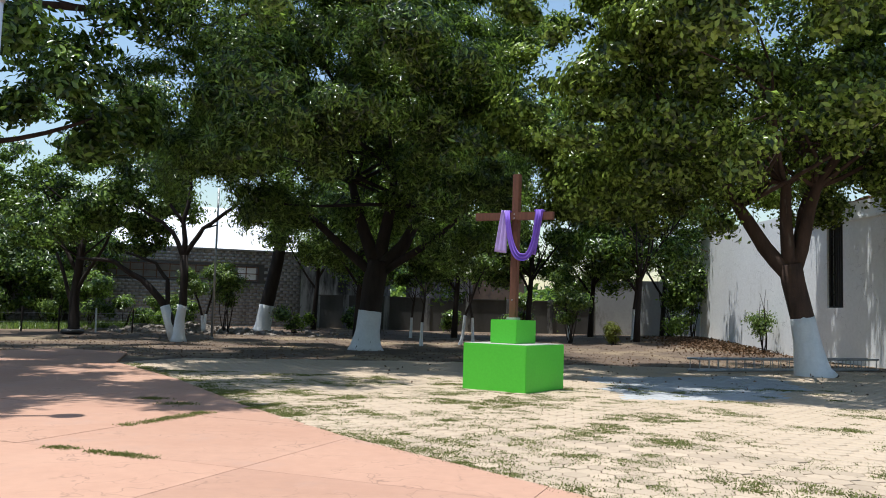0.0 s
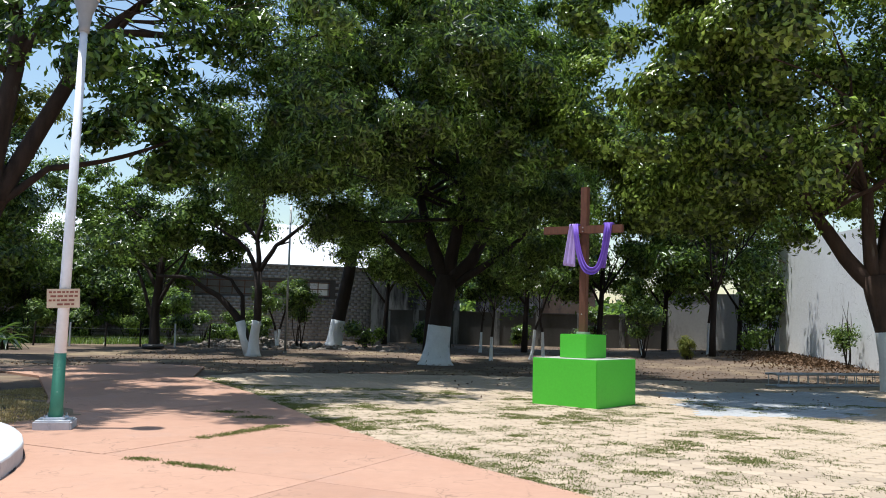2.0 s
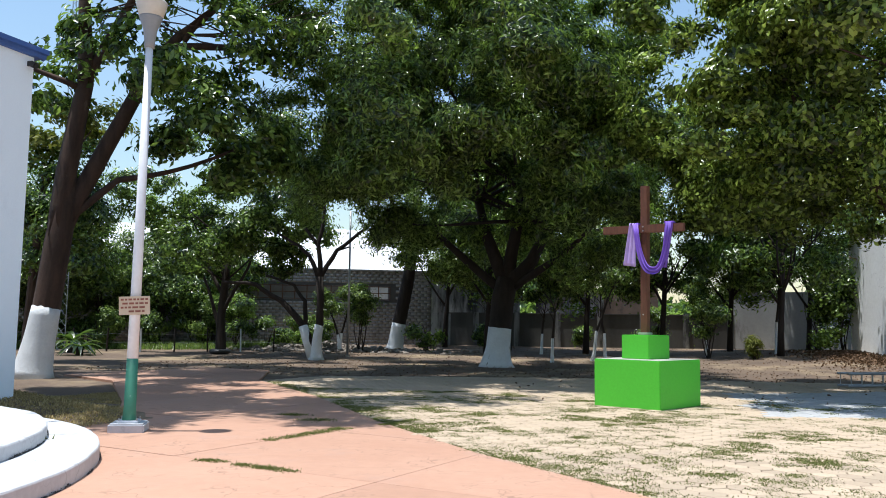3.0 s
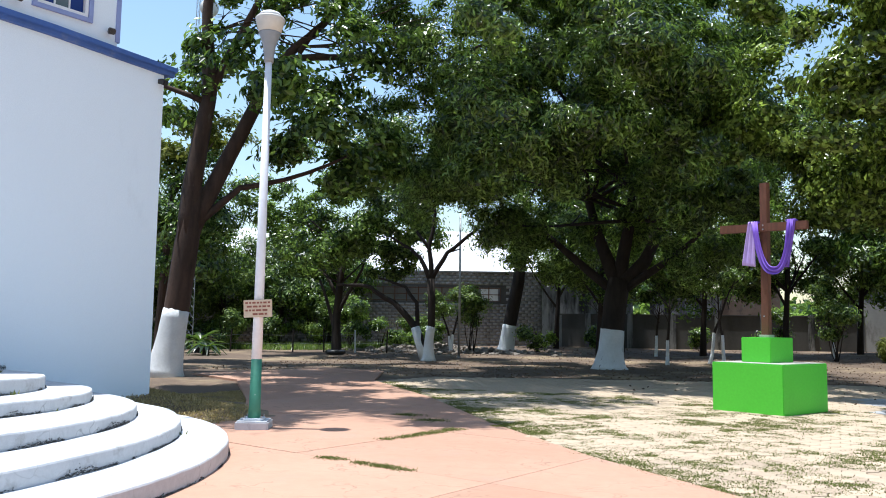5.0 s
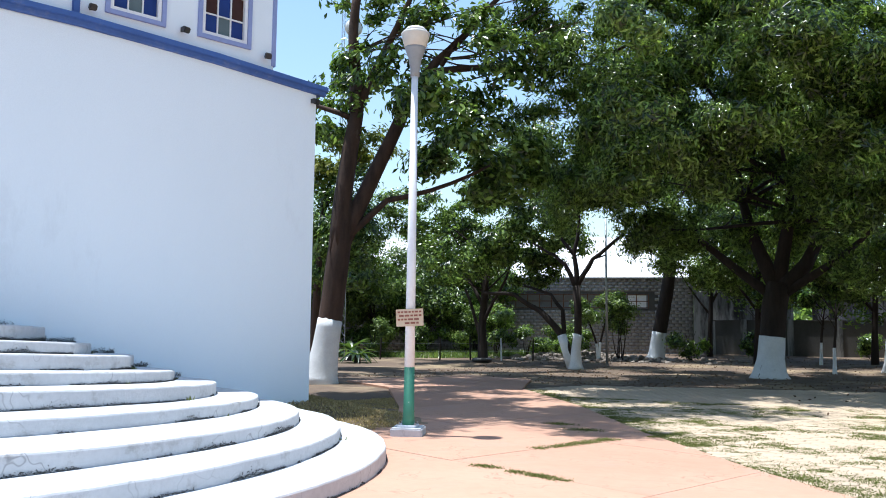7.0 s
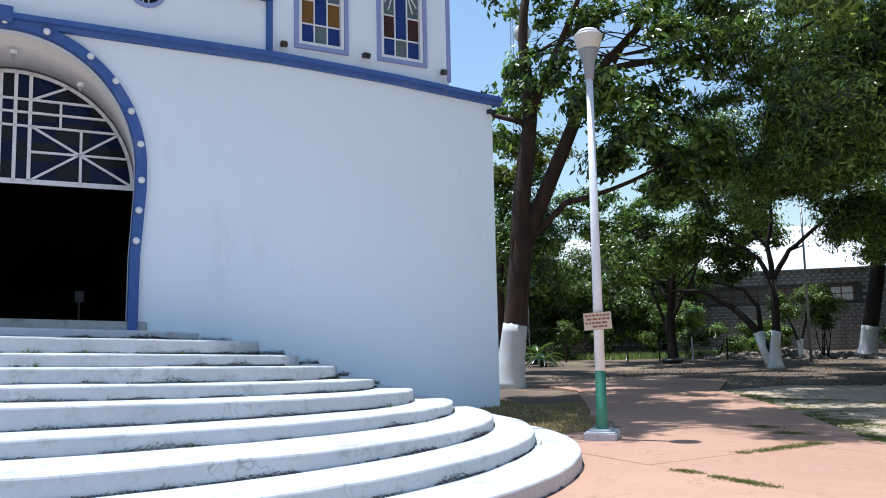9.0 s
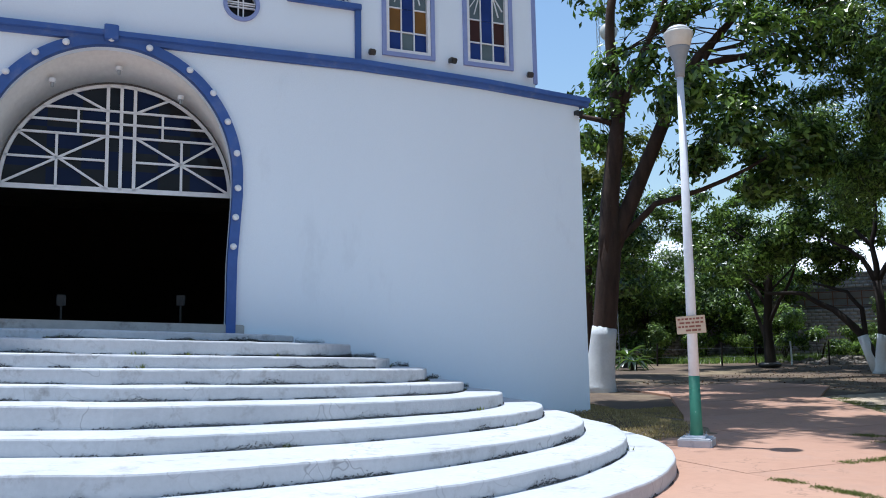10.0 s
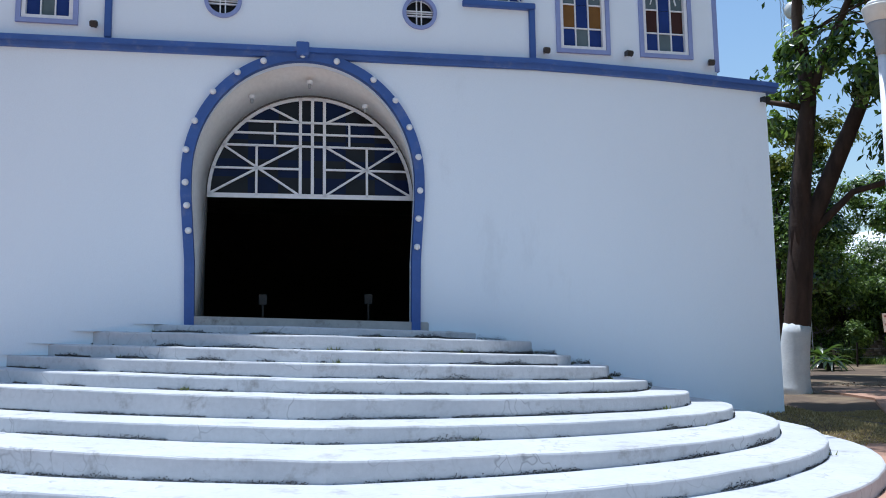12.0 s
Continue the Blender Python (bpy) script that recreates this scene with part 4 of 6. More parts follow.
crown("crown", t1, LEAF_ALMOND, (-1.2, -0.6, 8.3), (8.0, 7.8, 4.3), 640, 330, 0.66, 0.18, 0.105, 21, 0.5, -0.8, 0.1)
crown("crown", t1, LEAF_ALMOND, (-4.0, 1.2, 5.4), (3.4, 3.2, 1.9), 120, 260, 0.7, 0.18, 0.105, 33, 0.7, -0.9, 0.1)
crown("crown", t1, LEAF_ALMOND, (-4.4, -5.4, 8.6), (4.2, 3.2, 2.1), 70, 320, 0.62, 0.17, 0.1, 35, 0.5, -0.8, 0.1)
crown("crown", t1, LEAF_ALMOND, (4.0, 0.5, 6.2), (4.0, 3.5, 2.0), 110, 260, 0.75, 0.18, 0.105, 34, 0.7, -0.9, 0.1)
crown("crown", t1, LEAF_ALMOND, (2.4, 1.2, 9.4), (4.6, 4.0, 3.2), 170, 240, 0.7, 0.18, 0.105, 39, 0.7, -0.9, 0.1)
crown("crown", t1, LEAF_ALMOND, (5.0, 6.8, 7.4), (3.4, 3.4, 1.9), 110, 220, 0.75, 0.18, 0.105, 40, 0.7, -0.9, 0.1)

# great dark tree
base = (-2.95, 32.1, 0.0)
t2 = tree("shade_tree", "great dense dark-green shade tree with a thick whitewashed foot", base,
          [(0.0, 0, -0.2), (0, 0, 0.12), (0.05, 0, 0.6), (0.12, 0, 1.45), (0.25, 0, 2.6), (0.4, 0, 3.4)], [0.8, 0.58, 0.46, 0.43, 0.44, 0.42],
          [(bent((0.4, 0, 3.0), (-0.8, 0.3, 6.5), 5, 0.05, 21), 0.32, 0.16), (bent((0.4, 0, 3.2), (2.2, 0.2, 5.6), 5, 0.06, 22), 0.32, 0.16),
           (bent((0.4, 0, 3.2), (0.8, -0.5, 7.5), 5, 0.05, 23), 0.3, 0.14), (bent((2.2, 0.2, 5.6), (5.6, 0.0, 6.6), 5, 0.06, 24), 0.15, 0.06),
           (bent((0.3, 0, 2.8), (-3.6, -0.8, 6.0), 6, 0.06, 25), 0.2, 0.08), (bent((0.6, 0, 3.0), (3.6, -1.2, 5.2), 6, 0.06, 26), 0.17, 0.07)], 1.45, BARK)
twigs(t2, BARK, (-0.6, -3.0, 8.8), (6.2, 6.5, 4.6), [(-0.8, 0.3, 6.5), (2.2, 0.2, 5.6), (0.8, -0.5, 7.5)], 22, 0.09, 12)
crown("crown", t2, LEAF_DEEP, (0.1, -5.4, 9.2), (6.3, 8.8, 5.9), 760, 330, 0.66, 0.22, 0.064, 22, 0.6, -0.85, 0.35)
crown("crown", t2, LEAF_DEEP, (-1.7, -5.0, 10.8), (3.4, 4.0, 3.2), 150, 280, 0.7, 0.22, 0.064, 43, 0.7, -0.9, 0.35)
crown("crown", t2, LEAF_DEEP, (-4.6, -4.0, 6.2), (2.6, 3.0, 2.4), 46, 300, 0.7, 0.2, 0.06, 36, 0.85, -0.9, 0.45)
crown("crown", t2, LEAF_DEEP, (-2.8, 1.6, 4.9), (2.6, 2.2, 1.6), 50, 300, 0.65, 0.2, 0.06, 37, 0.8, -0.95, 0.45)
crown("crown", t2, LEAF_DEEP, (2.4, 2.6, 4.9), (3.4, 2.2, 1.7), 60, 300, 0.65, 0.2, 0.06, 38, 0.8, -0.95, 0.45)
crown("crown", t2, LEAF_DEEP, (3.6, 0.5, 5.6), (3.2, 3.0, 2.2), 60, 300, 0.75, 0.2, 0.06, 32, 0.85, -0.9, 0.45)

# crown hidden behind the others, added to shade the back yard and wall
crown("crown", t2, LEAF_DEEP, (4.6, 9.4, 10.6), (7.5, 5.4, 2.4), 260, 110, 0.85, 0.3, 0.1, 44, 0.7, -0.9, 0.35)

# tall open tree behind the church corner
base = (-14.4, 20.45, 0.0)
t3 = tree("tall_tree", "tall open-crowned tree with forked trunk and whitewashed foot", base,
          [(-0.05, 0, -0.15), (0, 0, 0.2), (0.1, 0.06, 1.0), (0.2, 0.12, 1.85), (0.35, 0.25, 3.6), (0.46, 0.32, 4.7), (0.56, 0.38, 5.5)], [0.62, 0.47, 0.38, 0.35, 0.35, 0.32, 0.16],
          [(bent((0.36, 0.25, 3.8), (0.75, 0.5, 8.2), 5, 0.015, 31) + bent((0.75, 0.5, 8.2), (0.85, 0.5, 12.6), 5, 0.04, 32)[1:], 0.32, 0.12),
           (bent((0.4, 0.28, 4.0), (2.15, 1.35, 8.8), 6, 0.03, 33) + bent((2.15, 1.35, 8.8), (2.9, 1.8, 10.0), 3, 0.04, 34)[1:], 0.27, 0.14),
           (bent((2.75, 1.7, 9.6), (7.2, 3.5, 9.75), 7, 0.03, 35) + bent((7.2, 3.5, 9.75), (9.6, 4.2, 10.8), 4, 0.06, 36)[1:], 0.12, 0.03),
           (bent((2.9, 1.8, 10.0), (5.6, 2.7, 12.6), 5, 0.06, 37), 0.12, 0.05), (bent((0.75, 0.5, 8.2), (2.6, 1.0, 12.4), 5, 0.05, 38), 0.15, 0.06),
           (bent((0.55, 0.35, 4.3), (1.6, 1.0, 5.5), 4, 0.04, 39) + bent((1.6, 1.0, 5.5), (4.6, 2.2, 6.6), 5, 0.06, 40)[1:], 0.13, 0.04),
           (bent((0.75, 0.5, 8.0), (-1.2, -0.4, 8.9), 4, 0.06, 41), 0.1, 0.04), (bent((3.0, 1.8, 9.8), (4.4, 2.3, 11.8), 4, 0.06, 42), 0.09, 0.03)], 1.85, BARK_RED)
twigs(t3, BARK_RED, (4.4, 2.0, 10.6), (5.0, 2.6, 1.9), [(2.9, 1.8, 10.0), (5.0, 2.6, 9.75), (0.8, 0.5, 10.2)], 16, 0.035, 13)
crown("crown", t3, LEAF_MID, (2.6, 1.1, 9.0), (4.6, 2.6, 2.4), 90, 60, 0.55, 0.3, 0.14, 23, 0.7, -0.8, 0.2)
crown("crown", t3, LEAF_MID, (3.9, 1.9, 6.5), (2.6, 1.8, 1.3), 60, 90, 0.55, 0.28, 0.13, 24, 0.6, -0.8, 0.2)
crown("crown", t3, LEAF_MID, (4.0, 2.2, 12.8), (6.0, 3.0, 1.6), 40, 60, 0.6, 0.3, 0.14, 25, 0.6, -0.8, 0.2)

# unseen crown above the view, added to throw shade on the plaza
crown("crown", t3, LEAF_MID, (5.2, -4.4, 15.4), (6.2, 5.2, 1.8), 260, 120, 0.8, 0.32, 0.15, 29, 0.6, -0.8, 0.5)

# second unseen crown, added to shade the plaza's far end
crown("crown", t3, LEAF_MID, (0.4, 4.8, 17.6), (6.0, 5.0, 1.6), 220, 120, 0.8, 0.32, 0.15, 30, 0.6, -0.8, 0.5)

# trees closing the yard behind the cross
for x, y, zc, rr, s in ((0.6, 43.5, 6.6, 3.5, 601), (8.2, 46.0, 6.6, 2.9, 605), (12.6, 47.5, 7.8, 3.2, 602), (-3.6, 46.0, 7.2, 3.8, 603), (-7.6, 48.6, 9.0, 3.6, 604), (4.4, 43.0, 6.3, 3.3, 606), (9.6, 41.0, 7.0, 2.8, 607), (-4.4, 42.0, 6.8, 3.0, 608)):
    ob = tree("back_tree", "dark leafy tree by the boundary wall, hanging low", (x, y, 0.2), [(0, 0, -0.3), (0.05, 0, 1.4), (0.15, 0, 3.2), (0.2, 0, 5.0)], [0.19, 0.14, 0.12, 0.1],
              [(bent((0.1, 0, 2.4), (-2.2, 0, 6.0), 5, 0.05, s), 0.07, 0.03), (bent((0.15, 0, 3.0), (2.4, 0, 6.6), 5, 0.05, s + 1), 0.07, 0.03)], 0.0, BARK, "trees behind the cross")
    twigs(ob, BARK, (0.2, 0, zc), (rr * 0.8, rr * 0.7, 3.0), [(0.15, 0, 3.2), (0.2, 0, 5.0)], 12, 0.06, s)
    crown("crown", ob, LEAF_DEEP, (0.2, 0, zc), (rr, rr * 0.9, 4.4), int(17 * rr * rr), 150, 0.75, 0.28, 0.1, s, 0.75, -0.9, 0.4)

# low forked tree
base = (-11.1, 34.4, 0.0)
t4 = tree("forked_tree", "low forked tree with two whitewashed stems and bare dark limbs", base,
          [(0.15, 0, -0.1), (0.12, 0, 0.15), (0.16, 0, 0.8), (0.26, 0, 1.5), (0.27, 0, 2.6), (0.2, 0, 3.55)], [0.36, 0.28, 0.18, 0.165, 0.16, 0.17],
          [(bent((0.0, 0, 0.3), (-0.45, 0, 1.4), 3, 0.0, 51) + bent((-0.45, 0, 1.4), (-1.5, 0, 2.5), 3, 0.03, 52)[1:] + bent((-1.5, 0, 2.5), (-2.6, -0.2, 3.2), 3, 0.04, 57)[1:] + bent((-2.6, -0.2, 3.2), (-4.1, -0.4, 3.3), 4, 0.05, 50)[1:], 0.19, 0.06),
           (bent((-0.4, 0, 1.35), (-0.45, 0.1, 2.5), 3, 0.04, 53) + bent((-0.45, 0.1, 2.5), (-1.0, 0.15, 3.2), 3, 0.04, 49)[1:] + bent((-1.0, 0.15, 3.2), (-2.3, 0.2, 3.6), 3, 0.05, 48)[1:], 0.11, 0.05),
           (bent((0.2, 0, 3.4), (-0.3, 0, 4.5), 3, 0.04, 54) + bent((-0.3, 0, 4.5), (-0.75, 0, 4.9), 2, 0.05, 55)[1:] + bent((-0.75, 0, 4.9), (-1.8, 0, 5.5), 3, 0.06, 47)[1:], 0.12, 0.045),
           (bent((0.2, 0, 3.4), (0.1, 0, 5.0), 4, 0.04, 56) + bent((0.1, 0, 5.0), (0.4, 0, 7.4), 4, 0.05, 46)[1:], 0.13, 0.06),
           (bent((0.1, 0, 4.9), (-0.5, 0, 5.7), 3, 0.05, 58) + bent((-0.5, 0, 5.7), (-0.8, 0, 7.2), 3, 0.05, 45)[1:], 0.09, 0.04),
           (bent((0.2, 0, 3.4), (0.95, 0, 4.7), 4, 0.04, 59) + bent((0.95, 0, 4.7), (2.3, 0, 5.7), 4, 0.05, 60)[1:] + bent((2.3, 0, 5.7), (3.0, 0, 7.2), 3, 0.05, 44)[1:], 0.12, 0.05),
           (bent((0.95, 0, 4.7), (1.5, 0, 4.85), 2, 0.05, 43), 0.05, 0.03), (bent((-0.75, 0, 4.9), (-1.25, 0, 5.0), 2, 0.05, 42), 0.035, 0.015)], 1.45, BARK)
part("whitewashed_foot", tube_into(bmesh.new(), [(0.0, 0, 0.1), (-0.24, 0, 0.7), (-0.48, 0, 1.42)], [0.26, 0.21, 0.2], 12), WHITEWASH, t4, smooth=True)
crown("crown", t4, LEAF_DEEP, (0.4, -0.4, 9.0), (3.4, 3.0, 1.7), 70, 170, 0.75, 0.26, 0.08, 26, 0.7, -0.8, 0.35)

# dense smaller tree at the edge of the yard
t5 = tree("dense_tree", "dense broad-leaved tree with several slim dark stems", (-16.75, 37.6, 0.1),
          [(0, 0, -0.1), (0, 0, 0.2), (-0.05, 0, 1.6), (0.1, 0, 3.4), (0.2, 0, 5.2)], [0.34, 0.26, 0.2, 0.18, 0.14],
          [(bent((0, 0, 0.9), (-1.0, 0, 3.6), 5, 0.05, 61), 0.11, 0.06), (bent((0, 0, 1.8), (1.6, -0.4, 4.6), 5, 0.05, 62), 0.1, 0.05),
           (bent((0.1, 0, 2.6), (-1.6, 0.4, 5.2), 5, 0.05, 63), 0.1, 0.05)], 0.0, BARK)
twigs(t5, BARK, (0.6, -0.6, 6.8), (4.2, 3.4, 2.8), [(0.1, 0, 3.4), (0.2, 0, 5.0)], 12, 0.06, 14)
crown("crown", t5, LEAF_MID, (0.5, -0.8, 7.0), (4.8, 4.0, 3.6), 230, 180, 0.66, 0.24, 0.115, 27, 0.65, -0.85, 0.3)

# leaning trunk at the back
t6 = tree("leaning_tree", "dark leaning trunk with whitewashed foot before the block wall", (-9.68, 44.5, 0.2),
          [(-0.1, 0, -0.2), (0, 0, 0.2), (0.15, 0, 1.3), (0.6, 0, 3.6), (1.0, 0, 6.2)], [0.55, 0.42, 0.36, 0.34, 0.28],
          [(bent((0.9, 0, 5.5), (2.8, 0, 8.6), 5, 0.05, 71), 0.2, 0.08), (bent((0.9, 0, 5.5), (-0.6, 0, 8.8), 5, 0.05, 72), 0.2, 0.08)], 1.4, BARK)
crown("crown", t6, LEAF_DEEP, (1.9, -1.0, 10.4), (5.0, 3.5, 2.6), 130, 150, 0.9, 0.3, 0.09, 28, 0.7, -0.8, 0.3)


# ---- walls and buildings at the back ----
def block_courses(wall, p0, p1, z0, rows, length, height, gap, mat, thick, skip=None, limit=300):
    """Courses of blocks, proud of a mortar core; the ones past the limit are joined."""
    p0, p1 = Vector((*p0, 0)), Vector((*p1, 0))
    along = (p1 - p0).normalized()
    ang = math.atan2(along.y, along.x)
    total = (p1 - p0).length
    shared = None
    count = 0
    rest_v, rest_f = [], []
    cube = [(x, y, z) for x in (0, 1) for y in (0, 1) for z in (0, 1)]
    quads = [(0, 1, 3, 2), (4, 6, 7, 5), (0, 4, 5, 1), (2, 3, 7, 6), (0, 2, 6, 4), (1, 5, 7, 3)]
    rnd = random.Random(int(total * 10))
    for r in range(rows):
        x = -(length / 2 if r % 2 else 0)
        while x < total:
            a, b = max(0.0, x), min(total, x + length)
            x += length
            if b - a < 0.12:
                continue
            zc = z0 + r * height
            if skip and skip(a, b, zc):
                continue
            base = len(rest_v)
            push = rnd.uniform(-0.002, 0.002)
            for cx, cy, cz in cube:
                q = p0 + along * (a + gap + (b - a - 2 * gap) * cx)
                nrm = Vector((along.y, -along.x, 0))
                q = q + nrm * (thick / 2 + 0.005 + push) * (1 if cy == 0 else -1) * 1.0
                rest_v.append((q.x, q.y, zc + gap + (height - 2 * gap) * cz))
            rest_f.extend(base + i for quad in quads for i in quad)
    ob = flat_mesh("blocks", np.array(rest_v).reshape(-1), np.array(rest_f), 4, mat, wall)
    ob["kind"] = "stuff"
    return ob


W0, W1 = (-36.0, 42.6), (-9.0, 51.6)
ang_w = math.atan2(W1[1] - W0[1], W1[0] - W0[0])
len_w = math.hypot(W1[0] - W0[0], W1[1] - W0[1])
WB = pose(W0[0], W0[1], 0, 0, 0, math.degrees(ang_w))
bwall = thing("wall_back", Matrix(), "grey weathered block wall with a strip of pierced openings and dark water stains", "wall", kind="structure")
op = (len_w - 11.5, len_w - 2.6, 3.05, 3.95)
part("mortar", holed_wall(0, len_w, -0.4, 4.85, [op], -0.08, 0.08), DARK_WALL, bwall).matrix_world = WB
block_courses(bwall, W0, W1, 0.2, 24, 0.4, 0.195, 0.008, BLOCK_WALL, 0.16, lambda a, b, z: op[0] - 0.15 < b and a < op[1] + 0.15 and op[2] - 0.2 < z < op[3])
part("coping", box(-0.05, len_w + 0.05, -0.16, 0.16, 4.86, 4.98, 0.02), BLOCK_WALL, bwall).matrix_world = WB
for k in range(13):
    x = op[0] + (op[1] - op[0]) * k / 12
    part("grille_post", box(x - 0.03, x + 0.03, -0.04, 0.04, op[2], op[3]), RUST, bwall).matrix_world = WB
for z in (op[2] + 0.05, (op[2] + op[3]) / 2, op[3] - 0.05):
    part("grille_rail", box(op[0], op[1], -0.035, 0.035, z - 0.025, z + 0.025), RUST, bwall).matrix_world = WB
part("patch", box(op[1] - 1.25, op[1] - 0.15, -0.02, 0.02, op[2] + 0.05, op[3] - 0.05), LIME_WALL, bwall, "pale boarded opening").matrix_world = WB
part("patch", box(op[0], op[1], 0.5, 0.6, op[2] - 0.3, op[3] + 0.3), GREY_WALL, bwall).matrix_world = WB

hall = thing("warehouse", WB, "long warehouse with white sheet-metal roof behind the block wall", "warehouse")
bm = bmesh.new()
prof = []
for k in range(181):
    x = -14 + (len_w + 14.6) * k / 180
    prof.append((x, 0.05 if k % 2 else 0.0))
lo = [bm.verts.new((x, 2.0, 4.75 + h)) for x, h in prof]
hi = [bm.verts.new((x, 16.0, 9.3 + h)) for x, h in prof]
bk = [bm.verts.new((x, 30.0, 4.75 + h)) for x, h in prof]
for a, b in ((lo, hi), (hi, bk)):
    for k in range(180):
        bm.faces.new((a[k], a[k + 1], b[k + 1], b[k]))
part("roof", bm, ROOF_WHITE, hall, "white corrugated sheet roof")
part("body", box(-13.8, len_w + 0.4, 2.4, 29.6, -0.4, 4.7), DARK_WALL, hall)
for x in (-13.9, len_w + 0.3):
    bm = bmesh.new()
    tri_pts = [(2.05, 4.7), (16.0, 9.2), (29.95, 4.7)]
    f0 = bm.faces.new([bm.verts.new((x, y, z)) for y, z in tri_pts])
    ext = bmesh.ops.extrude_face_region(bm, geom=[f0])
    bmesh.ops.translate(bm, vec=(0.15, 0, 0), verts=[v for v in ext["geom"] if isinstance(v, bmesh.types.BMVert)])
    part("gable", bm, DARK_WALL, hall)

pwall = thing("wall_plastered", pose(-8.95, 51.62, 0, 0, 0, 6), "tall grey plastered wall with dark and pale water streaks", "wall", kind="structure")
part("body", box(0, 5.6, -0.12, 0.1, -0.4, 4.35, 0.02), STREAKED, pwall)
part("coping", box(-0.02, 5.65, -0.17, 0.15, 4.35, 4.45, 0.02), GREY_WALL, pwall)
shed = thing("shed", pose(-2.6, 57.0, 0), "pale plastered shed beside a brown block store behind the boundary wall", "shed")
part("wall", box(0, 4.6, 0, 5, -0.4, 3.95, 0.02), STREAKED, shed)
part("roof", box(-0.2, 4.8, -0.3, 5.2, 3.96, 4.08, 0.01), RUST, shed, "rusty sheet roof")
part("store_wall", box(4.62, 8.2, 0.1, 5, -0.4, 5.3, 0.02), BROWN_BLOCK, shed, "brown bare block wall")

dwall = thing("wall_dark", Matrix(), "low sooty boundary wall in deep shade behind the trees", "wall", kind="structure")
DW = pose(-8.9, 51.75, 0, 0, 0, -1)
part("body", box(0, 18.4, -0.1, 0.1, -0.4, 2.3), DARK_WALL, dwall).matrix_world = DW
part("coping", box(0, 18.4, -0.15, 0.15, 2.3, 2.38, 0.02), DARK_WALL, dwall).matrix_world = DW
for k in range(8):
    part("pier", box(0.1 + k * 2.55, 0.45 + k * 2.55, -0.18, 0.12, -0.4, 2.42, 0.02), STREAKED, dwall).matrix_world = DW

gwall = thing("wall_grey", Matrix(), "plain grey plastered boundary wall with a pale gate", "wall", kind="structure")
GW = pose(9.4, 51.4, 0, 0, 0, -13)
part("body", box(0, 4.6, -0.1, 0.1, -0.4, 3.75, 0.01), GREY_WALL, gwall).matrix_world = GW
part("brick_stack", box(0.02, 1.5, -0.16, 0.16, 3.76, 5.6, 0.01), TILE, gwall, "stack of clay bricks").matrix_world = GW
for k in range(9):
    part("gate_sheet", box(4.65 + k * 0.24, 4.87 + k * 0.24, -0.03 + 0.015 * (k % 2), 0.03, 0.35, 4.6 - 0.1 * (k % 3)), LIME_WALL if k % 3 else STEEL, gwall).matrix_world = GW

lime = thing("outbuilding", Matrix(), "lime-washed rough building with black barred window and clay-tiled eaves", "outbuilding")
LW = pose(15.4, 31.6, 0, 0, 0, math.degrees(math.atan2(44.6 - 31.6, 13.9 - 15.4)))
TILT = pose(0, 0, 0, 0, 1.6, 0)
part("wall", holed_wall(-9.0, 13.1, -0.4, 6.1, [(0.2, 1.27, 2.09, 5.4)], 0, -0.35), LIME_WALL, lime).matrix_world = LW
part("wall", box(-9.0, -8.65, -9.0, -0.37, -0.4, 6.1), LIME_WALL, lime).matrix_world = LW
part("wall", box(12.75, 13.1, -9.0, -0.37, -0.4, 6.1), LIME_WALL, lime).matrix_world = LW
# near-black sheet in place of the dark room behind the bars
part("window_dark_sheet", box(0.1, 1.37, -0.34, -0.3, 2.0, 5.5), DARK_ROOM, lime).matrix_world = LW
part("window_frame", holed_wall(0.2, 1.27, 2.09, 5.4, [(0.27, 1.2, 2.16, 5.33)], -0.08, -0.2), BLACK_PLASTIC, lime, "black iron window frame").matrix_world = LW
for k in range(7):
    part("window_bar", box(0.3 + k * 0.145, 0.322 + k * 0.145, -0.12, -0.095, 2.16, 5.33), BLACK_PLASTIC, lime).matrix_world = LW
for z in (2.6, 3.4, 4.2, 4.9):
    part("window_bar", box(0.27, 1.2, -0.14, -0.121, z, z + 0.035), BLACK_PLASTIC, lime).matrix_world = LW
part("ledge", box(-9.0, 2.35, 0.004, 0.07, 5.4, 5.52, 0.01), LIME_WALL, lime, "thin plastered ledge").matrix_world = LW
part("pipe", lathe([(0.03, -0.3), (0.03, 4.6)], 8, m=Matrix.Translation((3.2, 0.06, 0))), STEEL, lime).matrix_world = LW
part("bracket", tube_into(bmesh.new(), [(12.2, 0.02, 5.1), (12.0, 1.1, 5.35)], [0.03, 0.03], 6), RUST, lime, "rusty iron rod").matrix_world = LW
bm = bmesh.new()
for k in range(104):
    x = -9.2 + k * 0.215
    w = 0.07 * math.sin(k * 2.1) + 0.05 * math.sin(k * 0.7)
    box_into(bm, x, x + 0.2, -2.5, 0.34 + w, 6.12, 6.16, TILT @ pose(0, 0, 0.0, 6, 0, 0) @ Matrix.Translation((0, 0, 0.05 + 0.03 * (k % 2))))
rt = part("roof_tiles", bm, TILE, lime, "row of worn clay roof tiles")
rt.matrix_world = LW
rt["kind"] = "stuff"
part("roof", box(-9.3, 13.3, -9.2, -0.4, 6.12, 6.24, 0, TILT), TILE, lime).matrix_world = LW
